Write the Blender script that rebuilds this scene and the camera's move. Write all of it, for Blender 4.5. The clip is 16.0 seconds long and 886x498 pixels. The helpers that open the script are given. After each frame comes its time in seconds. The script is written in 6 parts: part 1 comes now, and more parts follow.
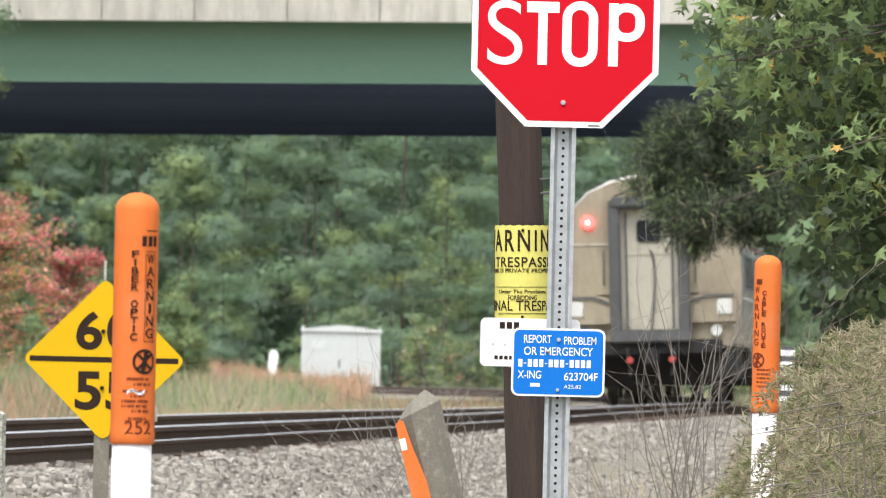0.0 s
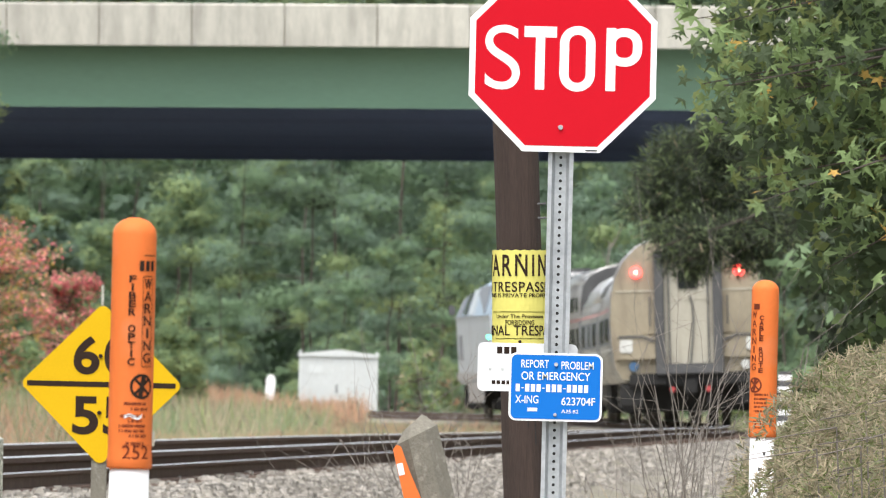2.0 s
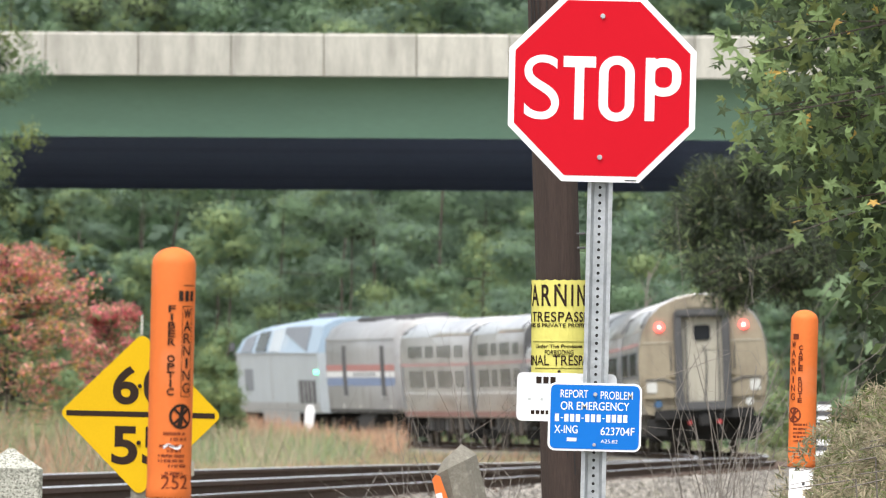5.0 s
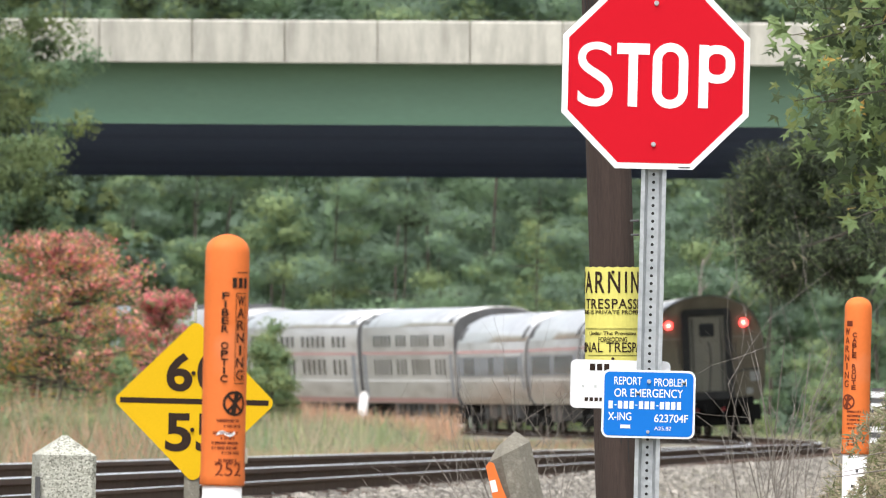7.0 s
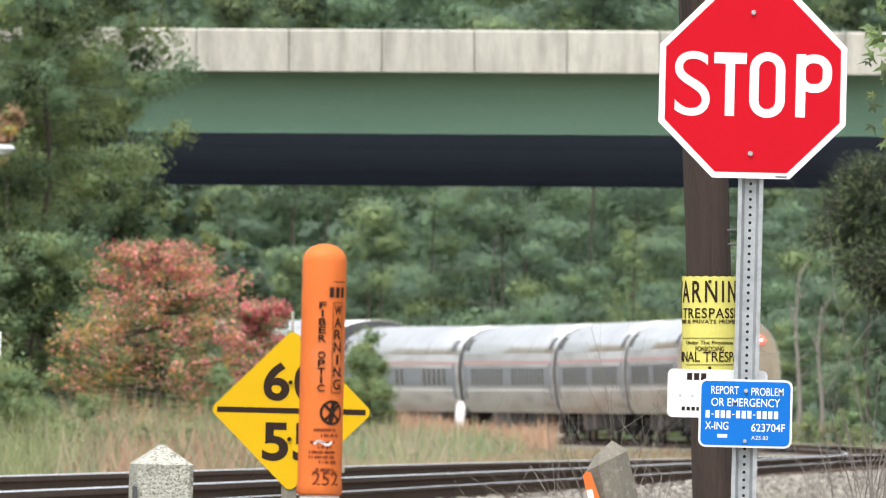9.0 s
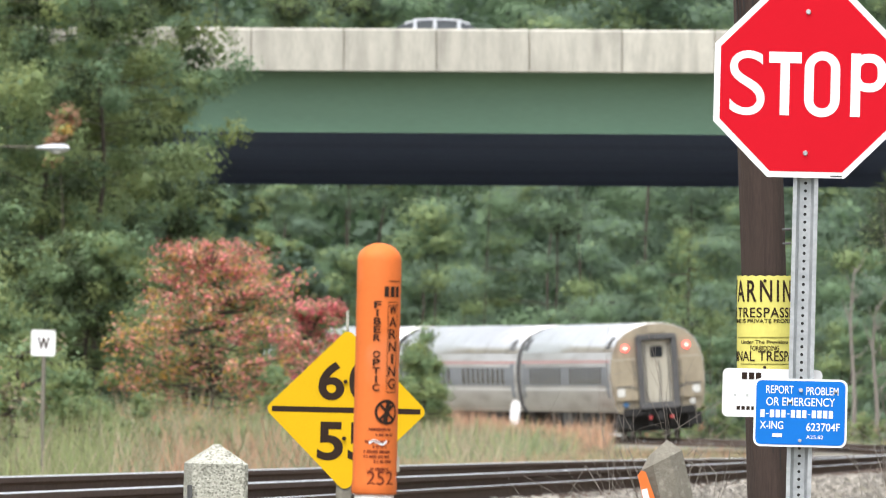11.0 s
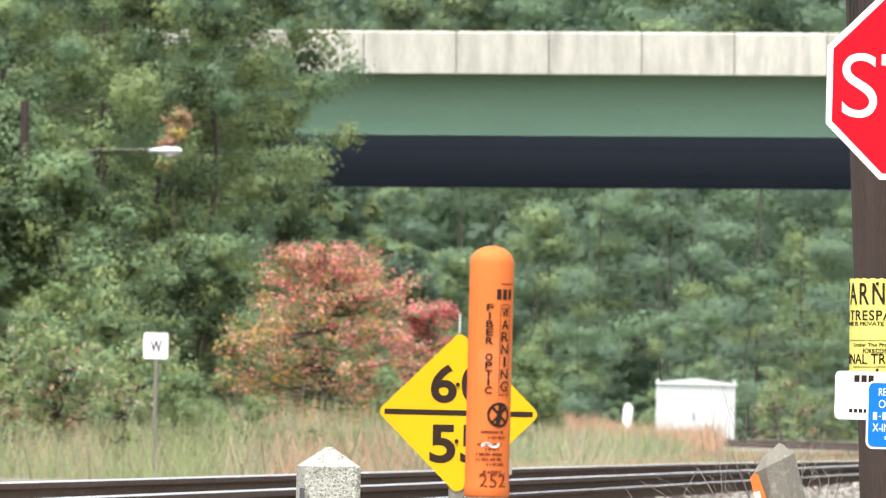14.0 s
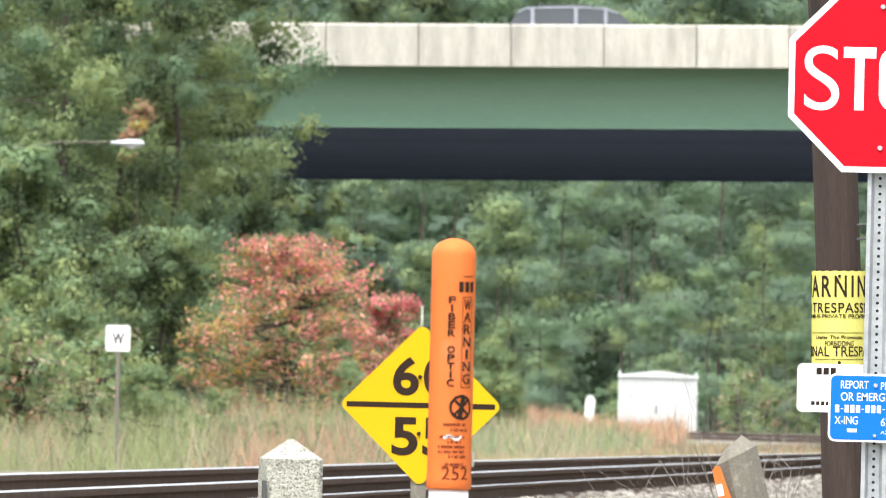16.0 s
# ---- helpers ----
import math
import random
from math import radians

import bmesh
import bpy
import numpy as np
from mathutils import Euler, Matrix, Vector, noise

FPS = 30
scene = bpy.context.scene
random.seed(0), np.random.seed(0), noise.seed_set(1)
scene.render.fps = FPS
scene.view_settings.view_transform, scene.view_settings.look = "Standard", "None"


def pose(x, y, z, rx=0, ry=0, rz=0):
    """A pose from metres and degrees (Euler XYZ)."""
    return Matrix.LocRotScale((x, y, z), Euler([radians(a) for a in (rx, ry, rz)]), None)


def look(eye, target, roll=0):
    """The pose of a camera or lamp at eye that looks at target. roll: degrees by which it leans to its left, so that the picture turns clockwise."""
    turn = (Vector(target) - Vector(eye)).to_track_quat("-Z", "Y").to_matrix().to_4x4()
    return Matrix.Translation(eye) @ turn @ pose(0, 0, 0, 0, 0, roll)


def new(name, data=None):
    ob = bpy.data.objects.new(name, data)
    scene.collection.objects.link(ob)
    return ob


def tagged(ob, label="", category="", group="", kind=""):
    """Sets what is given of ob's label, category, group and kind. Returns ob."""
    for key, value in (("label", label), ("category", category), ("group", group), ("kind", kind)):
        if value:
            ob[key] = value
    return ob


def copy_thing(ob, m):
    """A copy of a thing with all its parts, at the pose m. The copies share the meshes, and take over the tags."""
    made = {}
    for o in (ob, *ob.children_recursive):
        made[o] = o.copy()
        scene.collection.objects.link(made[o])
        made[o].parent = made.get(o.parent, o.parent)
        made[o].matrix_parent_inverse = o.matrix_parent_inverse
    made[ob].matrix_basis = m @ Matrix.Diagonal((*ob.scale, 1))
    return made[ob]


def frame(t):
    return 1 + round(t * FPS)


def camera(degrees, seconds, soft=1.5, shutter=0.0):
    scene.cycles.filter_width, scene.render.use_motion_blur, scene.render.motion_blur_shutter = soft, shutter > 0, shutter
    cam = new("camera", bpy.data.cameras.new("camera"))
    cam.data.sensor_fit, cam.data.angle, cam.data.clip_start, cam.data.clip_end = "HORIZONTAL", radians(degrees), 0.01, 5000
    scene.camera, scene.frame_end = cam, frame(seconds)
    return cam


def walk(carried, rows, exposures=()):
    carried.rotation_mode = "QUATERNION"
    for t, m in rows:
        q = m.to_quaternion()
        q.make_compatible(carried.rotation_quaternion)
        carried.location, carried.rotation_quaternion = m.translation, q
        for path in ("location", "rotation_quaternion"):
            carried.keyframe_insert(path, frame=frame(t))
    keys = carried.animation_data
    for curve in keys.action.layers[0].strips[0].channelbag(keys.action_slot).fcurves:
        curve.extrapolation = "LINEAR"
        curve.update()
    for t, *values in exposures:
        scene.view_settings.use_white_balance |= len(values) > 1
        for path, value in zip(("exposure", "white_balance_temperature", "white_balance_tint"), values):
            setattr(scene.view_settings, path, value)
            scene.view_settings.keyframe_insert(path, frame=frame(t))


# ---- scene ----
# camera on a tripod beside the line: a long lens that pans and tilts
cam = camera(2.861, 16.0, soft=1.1)
# a real aperture, focused near the signs
cam.data.dof.use_dof, cam.data.dof.focus_distance, cam.data.dof.aperture_fstop = True, 54.0, 57.0
EYE = 1.5
ROLL = -1.35
# seconds, yaw, pitch in degrees
PAN = [
    (0.0, 0.0, 0.2427), (0.5, 0.0161, 0.2979), (1.0, 0.0431, 0.3598), (1.5, 0.0224, 0.3228), (2.0, -0.0085, 0.3229),
    (2.5, 0.0726, 0.3352), (3.0, 0.1329, 0.3808), (3.5, 0.1052, 0.3879), (5.8, 0.1525, 0.4262), (6.0, 0.2010, 0.4211),
    (6.5, 0.2478, 0.4109), (7.0, 0.2915, 0.3706), (7.5, 0.4359, 0.3631), (8.0, 0.5255, 0.3765), (8.2, 0.5850, 0.3892),
    (10.3, 0.6253, 0.3977), (10.5, 0.6508, 0.4023), (11.0, 0.7822, 0.3872), (11.5, 0.9924, 0.3693), (12.0, 1.1136, 0.3800),
    (12.5, 1.1826, 0.3822), (13.0, 1.2844, 0.3985), (13.5, 1.1198, 0.4553), (14.0, 1.1454, 0.3876), (14.5, 1.1603, 0.3511),
    (15.0, 1.1269, 0.3637), (15.5, 1.0580, 0.3590), (16.0, 1.0232, 0.3662),
]
walk(cam, [(t, pose(0, 0, EYE, 90 + pitch, ROLL, yaw)) for t, yaw, pitch in PAN], [(0.0, 1.34), (7.0, 1.30), (11.0, 1.37), (12.5, 1.6), (16.0, 1.74)])

# ---- world and sun: a bright overcast afternoon ----
SUN_UP, SUN_ROUND = 63, 200     # degrees above the horizon; compass turn of the light's source
world = bpy.data.worlds.new("overcast_sky")
scene.world = world
world.use_nodes = True
wn = world.node_tree
sky = wn.nodes.new("ShaderNodeTexSky")
sky.sky_type, sky.sun_disc = "NISHITA", False
sky.sun_elevation, sky.sun_rotation = radians(SUN_UP), radians(SUN_ROUND)
sky.air_density, sky.dust_density = 1.0, 2.0
grey = wn.nodes.new("ShaderNodeHueSaturation")
grey.inputs["Saturation"].default_value = 0.33
wn.links.new(sky.outputs[0], grey.inputs["Color"])
wn.links.new(grey.outputs[0], wn.nodes["Background"].inputs["Color"])
wn.nodes["Background"].inputs["Strength"].default_value = 0.12
sun = new("sun", bpy.data.lights.new("sun", "SUN"))
sun.data.energy, sun.data.angle, sun.data.color = 1.5, radians(40), (1.0, 0.97, 0.96)
a, e = radians(SUN_ROUND), radians(SUN_UP)
sun.matrix_world = look((0, 0, 60), (-60 * math.sin(a) * math.cos(e), -60 * math.cos(a) * math.cos(e), 60 - 60 * math.sin(e)))


# ---- materials ----
def mat(name, color, rough=0.7, metal=0.0, vary=0.25, scale=6.0, fine=60.0, bump=0.2, dirt=None, dirt_amount=0.0, dirt_scale=2.0,
        streak=(1, 1, 1), island=0.0, through_light=0.0, glow=0.0, glow_color=None, spec=0.5, speck=0.0):
    m = bpy.data.materials.new(name)
    m.use_nodes = True
    nt = m.node_tree
    N, Lk = nt.nodes, nt.links
    b = N["Principled BSDF"]
    b.inputs["Roughness"].default_value, b.inputs["Metallic"].default_value = rough, metal
    b.inputs["Specular IOR Level"].default_value = spec
    tc = N.new("ShaderNodeTexCoord")
    mp = N.new("ShaderNodeMapping")
    mp.inputs["Scale"].default_value = streak
    Lk.new(tc.outputs["Object"], mp.inputs[0])
    n1, n2 = N.new("ShaderNodeTexNoise"), N.new("ShaderNodeTexNoise")
    for n, sc in ((n1, scale), (n2, fine)):
        n.inputs["Scale"].default_value, n.inputs["Detail"].default_value = sc, 4
        Lk.new(mp.outputs[0], n.inputs["Vector"])
    add = N.new("ShaderNodeMath")
    add.operation = "ADD"
    Lk.new(n1.outputs[0], add.inputs[0])
    Lk.new(n2.outputs[0], add.inputs[1])
    mr = N.new("ShaderNodeMapRange")
    mr.inputs[1].default_value, mr.inputs[2].default_value = 0.6, 1.4
    mr.inputs[3].default_value, mr.inputs[4].default_value = 1 - vary, 1 + vary
    Lk.new(add.outputs[0], mr.inputs[0])
    val = mr.outputs[0]
    if island:
        g = N.new("ShaderNodeNewGeometry")
        r2 = N.new("ShaderNodeMapRange")
        r2.inputs[3].default_value, r2.inputs[4].default_value = 1 - island, 1 + island
        Lk.new(g.outputs["Random Per Island"], r2.inputs[0])
        mu = N.new("ShaderNodeMath")
        mu.operation = "MULTIPLY"
        Lk.new(val, mu.inputs[0])
        Lk.new(r2.outputs[0], mu.inputs[1])
        val = mu.outputs[0]
    oi = N.new("ShaderNodeObjectInfo")
    r3 = N.new("ShaderNodeMapRange")
    r3.inputs[3].default_value, r3.inputs[4].default_value = 0.93, 1.07
    Lk.new(oi.outputs["Random"], r3.inputs[0])
    mu2 = N.new("ShaderNodeMath")
    mu2.operation = "MULTIPLY"
    Lk.new(val, mu2.inputs[0])
    Lk.new(r3.outputs[0], mu2.inputs[1])
    hs = N.new("ShaderNodeHueSaturation")
    hs.inputs["Color"].default_value = (*color, 1)
    Lk.new(mu2.outputs[0], hs.inputs["Value"])
    col = hs.outputs[0]
    if dirt:
        n3 = N.new("ShaderNodeTexNoise")
        n3.inputs["Scale"].default_value, n3.inputs["Detail"].default_value = dirt_scale, 8
        Lk.new(mp.outputs[0], n3.inputs["Vector"])
        rp = N.new("ShaderNodeMapRange")
        rp.inputs[1].default_value, rp.inputs[2].default_value = 0.62 - 0.35 * dirt_amount, 0.75
        rp.inputs[3].default_value, rp.inputs[4].default_value = 0, min(1, 0.35 + dirt_amount)
        Lk.new(n3.outputs[0], rp.inputs[0])
        mx = N.new("ShaderNodeMixRGB")
        mx.inputs[2].default_value = (*dirt, 1)
        Lk.new(rp.outputs[0], mx.inputs[0])
        Lk.new(col, mx.inputs[1])
        col = mx.outputs[0]
    if speck:
        # pale and dark grit showing in the face
        vo = N.new("ShaderNodeTexVoronoi")
        vo.inputs["Scale"].default_value = speck
        Lk.new(tc.outputs["Object"], vo.inputs["Vector"])
        for lo, hi, tint in ((0.72, 0.86, (0.62, 0.60, 0.52)), (0.30, 0.18, (0.07, 0.065, 0.05))):
            sp = N.new("ShaderNodeSeparateColor")
            Lk.new(vo.outputs["Color"], sp.inputs[0])
            ra = N.new("ShaderNodeMapRange")
            ra.inputs[1].default_value, ra.inputs[2].default_value, ra.inputs[4].default_value = lo, hi, 0.55
            Lk.new(sp.outputs[0], ra.inputs[0])
            mg = N.new("ShaderNodeMixRGB")
            mg.inputs[2].default_value = (*tint, 1)
            Lk.new(ra.outputs[0], mg.inputs[0])
            Lk.new(col, mg.inputs[1])
            col = mg.outputs[0]
    Lk.new(col, b.inputs["Base Color"])
    if bump:
        bp = N.new("ShaderNodeBump")
        bp.inputs["Strength"].default_value, bp.inputs["Distance"].default_value = bump, 0.01
        Lk.new(n2.outputs[0], bp.inputs["Height"])
        Lk.new(bp.outputs[0], b.inputs["Normal"])
    if through_light:
        tr = N.new("ShaderNodeBsdfTranslucent")
        Lk.new(col, tr.inputs[0])
        ms = N.new("ShaderNodeMixShader")
        ms.inputs[0].default_value = through_light
        Lk.new(b.outputs[0], ms.inputs[1])
        Lk.new(tr.outputs[0], ms.inputs[2])
        Lk.new(ms.outputs[0], N["Material Output"].inputs[0])
    if glow:
        b.inputs["Emission Color"].default_value = (*(glow_color or color), 1)
        b.inputs["Emission Strength"].default_value = glow
    return m


M_GROUND = mat("dirt_and_gravel", (0.215, 0.193, 0.155), 0.95, 0, 0.3, 0.6, 25, 0.6, (0.16, 0.15, 0.08), 0.45, 0.25)
M_BALLAST = mat("ballast_stone", (0.272, 0.25, 0.215), 0.9, 0, 0.2, 3, 40, 0.4, island=0.45)
M_RUST = mat("rusted_rail_steel", (0.115, 0.078, 0.06), 0.8, 0.0, 0.3, 5, 60, 0.3, spec=0.1)
M_RAILTOP = mat("polished_rail_head", (0.80, 0.79, 0.78), 0.36, 1.0, 0.1, 3, 60, 0.05)
M_TIE = mat("creosoted_tie", (0.10, 0.065, 0.045), 0.9, 0, 0.35, 8, 60, 0.5, streak=(1, 6, 1))
M_CONCRETE = mat("weathered_concrete", (0.47, 0.45, 0.385), 0.9, 0, 0.2, 1.6, 9, 0.3, (0.26, 0.245, 0.21), 0.5, 0.9, streak=(2.6, 2.6, 0.45))
M_GREEN = mat("green_girder_paint", (0.16, 0.27, 0.185), 0.65, 0, 0.10, 0.5, 8, 0.1, (0.09, 0.14, 0.11), 0.12, 0.2, streak=(0.4, 1, 3))
# the shade under the bridge deck, put into the steel's colour
M_SHADESTEEL = mat("shade_dark_steel", (0.10, 0.13, 0.225), 0.8, 0, 0.06, 0.5, 8, 0.1)
M_ASPHALT = mat("asphalt", (0.05, 0.05, 0.05), 0.9, 0, 0.2, 2, 40, 0.4)
M_STEEL = mat("stainless_steel", (0.50, 0.49, 0.47), 0.42, 0.75, 0.12, 1.0, 12, 0.12, (0.22, 0.19, 0.16), 0.35, 0.6, streak=(1, 0.25, 2))
M_ROOF = mat("bright_steel_roof", (0.72, 0.72, 0.71), 0.38, 0.85, 0.10, 1.0, 12, 0.1, (0.3, 0.28, 0.25), 0.2, 0.8)
M_TAN = mat("grimy_end_steel", (0.32, 0.275, 0.195), 0.6, 0.2, 0.16, 1.5, 14, 0.12, (0.17, 0.135, 0.10), 0.35, 1.3, streak=(2.0, 1, 0.6))
M_FRAME = mat("grey_rubber_diaphragm", (0.085, 0.085, 0.085), 0.8, 0, 0.3, 3, 30, 0.3)
M_DOOR = mat("dirty_cream_door", (0.47, 0.44, 0.355), 0.6, 0.1, 0.15, 3, 30, 0.12, (0.2, 0.17, 0.13), 0.35, 3, streak=(2, 1, 0.4))
M_BLACK = mat("black_underframe", (0.018, 0.017, 0.016), 0.75, 0.1, 0.4, 3, 30, 0.2)
M_WHEEL = mat("wheel_steel", (0.10, 0.085, 0.075), 0.5, 0.6, 0.3, 6, 30, 0.1)
M_GLASS = mat("tinted_window", (0.016, 0.018, 0.021), 0.25, 0, 0.2, 2, 20, 0.0, spec=0.25)
M_BLUEGREY = mat("blue_grey_band", (0.20, 0.215, 0.235), 0.5, 0.3, 0.15, 2, 20, 0.1)
M_REDBAND = mat("faded_red_stripe", (0.42, 0.24, 0.22), 0.6, 0, 0.15, 2, 20, 0.05)
M_BLUEBAND = mat("blue_stripe", (0.16, 0.22, 0.36), 0.5, 0, 0.12, 2, 20, 0.05)
M_WHITEBAND = mat("white_stripe", (0.7, 0.7, 0.68), 0.5, 0, 0.08, 2, 20, 0.05)
M_LOCO = mat("silver_grey_loco_paint", (0.37, 0.37, 0.365), 0.45, 0.3, 0.10, 1, 14, 0.06, (0.17, 0.14, 0.12), 0.25, 0.7)
M_NOSE = mat("pale_blue_grey_cab_paint", (0.46, 0.50, 0.52), 0.45, 0.1, 0.10, 1, 14, 0.06)
M_CABTOP = mat("blue_tinted_roof_paint", (0.33, 0.43, 0.52), 0.4, 0.1, 0.12, 1, 14, 0.06, (0.5, 0.52, 0.53), 0.3, 0.5)
M_REDLAMP = mat("red_marker_lamp", (0.8, 0.03, 0.03), 0.3, glow=3.2, glow_color=(1.0, 0.05, 0.045), bump=0)
M_LAMPCORE = mat("lamp_core", (1, 0.7, 0.4), 0.3, glow=5.0, glow_color=(1.0, 0.5, 0.3), bump=0)
M_GREENLAMP = mat("green_marker_lamp", (0.05, 0.7, 0.4), 0.3, glow=2.5, glow_color=(0.1, 0.9, 0.5), bump=0)
M_LENS = mat("clear_lamp_lens", (0.62, 0.62, 0.58), 0.25, 0, 0.1, 6, 30, 0)
M_BLUELENS = mat("blue_lamp_lens", (0.06, 0.13, 0.24), 0.25, 0, 0.1, 6, 30, 0)
M_REDPIPE = mat("red_brake_fitting", (0.45, 0.06, 0.06), 0.6, 0, 0.2, 6, 30, 0)
M_SIGNRED = mat("red_retroreflective_sheeting", (0.60, 0.010, 0.022), 0.6, 0, 0.03, 3, 300, 0.0, spec=0.06)
M_SIGNWHITE = mat("white_sheeting", (0.86, 0.86, 0.86), 0.5, 0, 0.03, 3, 200, 0.0)
M_SIGNBLUE = mat("blue_sheeting", (0.012, 0.165, 0.58), 0.6, 0, 0.03, 3, 200, 0.0, spec=0.06)
M_SIGNYELLOW = mat("golden_yellow_sheeting", (0.72, 0.44, 0.012), 0.6, 0, 0.05, 3, 100, 0.0, spec=0.06)
M_PALEYELLOW = mat("pale_yellow_poster", (0.70, 0.64, 0.17), 0.8, 0, 0.06, 8, 60, 0.1, spec=0.1)
M_INK = mat("dark_brown_ink", (0.035, 0.022, 0.016), 0.7, 0, 0.2, 30, 200, 0.0, spec=0.08)
M_FADEDINK = mat("faded_brown_ink", (0.17, 0.04, 0.02), 0.7, 0, 0.3, 60, 300, 0.0, spec=0.08)
M_GALV = mat("galvanised_steel", (0.50, 0.52, 0.53), 0.5, 0.55, 0.16, 25, 90, 0.1, (0.32, 0.34, 0.36), 0.3, 18)
M_POLE = mat("dark_stained_pole", (0.042, 0.027, 0.021), 0.9, 0, 0.4, 3, 40, 0.5, (0.062, 0.04, 0.03), 0.3, 2.2, streak=(6, 6, 0.5))
M_ORANGE = mat("orange_plastic", (0.76, 0.185, 0.045), 0.6, 0, 0.06, 6, 80, 0.05, (0.70, 0.24, 0.11), 0.3, 8, spec=0.15)
M_PVC = mat("white_plastic_tube", (0.82, 0.82, 0.80), 0.5, 0, 0.05, 6, 60, 0.05, (0.55, 0.52, 0.46), 0.1, 12)
M_STONE = mat("lichened_concrete_post", (0.43, 0.43, 0.36), 0.95, 0, 0.2, 12, 110, 0.5, (0.2, 0.2, 0.15), 0.3, 20, speck=230)
M_STONEDARK = mat("grey_concrete_post", (0.19, 0.175, 0.14), 0.95, 0, 0.2, 12, 110, 0.3, (0.42, 0.40, 0.33), 0.15, 30)
M_CABINET = mat("white_painted_cabinet", (0.52, 0.54, 0.525), 0.6, 0, 0.10, 1, 12, 0.05, (0.42, 0.41, 0.38), 0.3, 0.9, streak=(1, 1, 0.4))
M_WHITEPOST = mat("white_painted_post", (0.85, 0.85, 0.84), 0.6, 0, 0.05, 3, 30, 0.05)
M_BARK = mat("bark", (0.075, 0.06, 0.048), 0.95, 0, 0.4, 3, 25, 0.6, streak=(3, 3, 0.5))
M_TWIG = mat("dry_twig", (0.21, 0.185, 0.16), 0.9, 0, 0.3, 20, 100, 0.0)


def leafmat(name, color, island=0.12, tl=0.45):
    return mat(name, color, 0.6, 0, 0.15, 0.35, 3, 0.0, island=island, through_light=tl, spec=0.25)


M_PINE = leafmat("pine_needles", (0.27, 0.345, 0.16))
# distance haze put into the colour: paler, bluer needles that pass more light
M_PINEFAR = leafmat("haze_paled_needles", (0.24, 0.345, 0.205), 0.08, 0.6)
M_HAZEPINE = leafmat("haze_blue_needles", (0.215, 0.30, 0.215), 0.08, 0.6)
# pine needles once more, with shade put into the colour
M_DARKPINE = leafmat("shade_dark_needles", (0.062, 0.078, 0.05), 0.2, 0.3)
M_LOCORED = mat("red_stripe_paint", (0.42, 0.17, 0.15), 0.55, 0, 0.12, 2, 20, 0.05)
M_LEAF = leafmat("broad_green_leaves", (0.22, 0.315, 0.165))
M_LEAF2 = leafmat("olive_green_leaves", (0.28, 0.335, 0.14))
M_GUM = leafmat("sweetgum_leaves", (0.205, 0.285, 0.115), 0.35)
# sweetgum leaves darkened: the shade inside a crown is in the colour
M_GUMDARK = leafmat("shade_dark_leaves", (0.085, 0.118, 0.058), 0.25)
M_SWEET = leafmat("olive_star_leaves", (0.19, 0.23, 0.08))
M_DRYWEED = leafmat("dried_weed_plumes", (0.38, 0.325, 0.215), 0.3)
M_GOLD = leafmat("yellow_orange_leaves", (0.68, 0.44, 0.12), 0.3)
M_REDLEAF = leafmat("crimson_leaves", (0.85, 0.25, 0.28), 0.4)
M_CORAL = leafmat("coral_orange_leaves", (0.86, 0.42, 0.34), 0.4)
M_GRASS = leafmat("rough_green_grass", (0.25, 0.26, 0.145), 0.4)
M_STRAW = leafmat("dry_tan_grass", (0.40, 0.335, 0.23), 0.35)
M_RUSTGRASS = leafmat("russet_broomsedge", (0.46, 0.275, 0.175), 0.3)


# ---- mesh helpers ----
def thing(name, m=None, label="", category="", group="", kind=""):
    ob = new(name)
    ob.matrix_basis = m or Matrix()
    return tagged(ob, label, category, group, kind)


def part(name, data, material, parent, label="", kind="", m=None):
    """Links a bmesh, or a finished mesh, as one mesh object under a thing or a part."""
    if isinstance(data, bmesh.types.BMesh):
        me = bpy.data.meshes.new(name)
        data.to_mesh(me)
        data.free()
    else:
        me = data
    if material and not me.materials:
        me.materials.append(material)
    ob = new(name, me)
    ob.parent = parent
    if m:
        ob.matrix_basis = m
    return tagged(ob, label, "", "", kind)


def box(x0, x1, y0, y1, z0, z1, bevel=0.0, bm=None):
    bm = bm or bmesh.new()
    vs = bmesh.ops.create_cube(bm, size=1, matrix=Matrix.LocRotScale(((x0 + x1) / 2, (y0 + y1) / 2, (z0 + z1) / 2), None, (x1 - x0, y1 - y0, z1 - z0)))["verts"]
    if bevel:
        bmesh.ops.bevel(bm, geom=list({ed for v in vs for ed in v.link_edges}), offset=bevel, segments=2, affect="EDGES")
    return bm


def cyl(p, q, r0, r1=None, n=16, bm=None):
    """A tapered round bar from p to q."""
    bm = bm or bmesh.new()
    p, q = Vector(p), Vector(q)
    d = q - p
    m = Matrix.Translation((p + q) / 2) @ d.to_track_quat("Z", "Y").to_matrix().to_4x4()
    bmesh.ops.create_cone(bm, cap_ends=True, segments=n, radius1=r0, radius2=r0 if r1 is None else r1, depth=d.length, matrix=m)
    return bm


def prism(outline, y0, y1, bm=None):
    """An outline of (x, z) drawn out along y."""
    bm = bm or bmesh.new()
    a_ = [bm.verts.new((x, y0, z)) for x, z in outline]
    b_ = [bm.verts.new((x, y1, z)) for x, z in outline]
    n = len(outline)
    bm.faces.new(a_)
    bm.faces.new(b_[::-1])
    for i in range(n):
        bm.faces.new((a_[i], b_[i], b_[(i + 1) % n], a_[(i + 1) % n]))
    bmesh.ops.recalc_face_normals(bm, faces=bm.faces)
    return bm


def smooth(me):
    me.polygons.foreach_set("use_smooth", [True] * len(me.polygons))
    return me


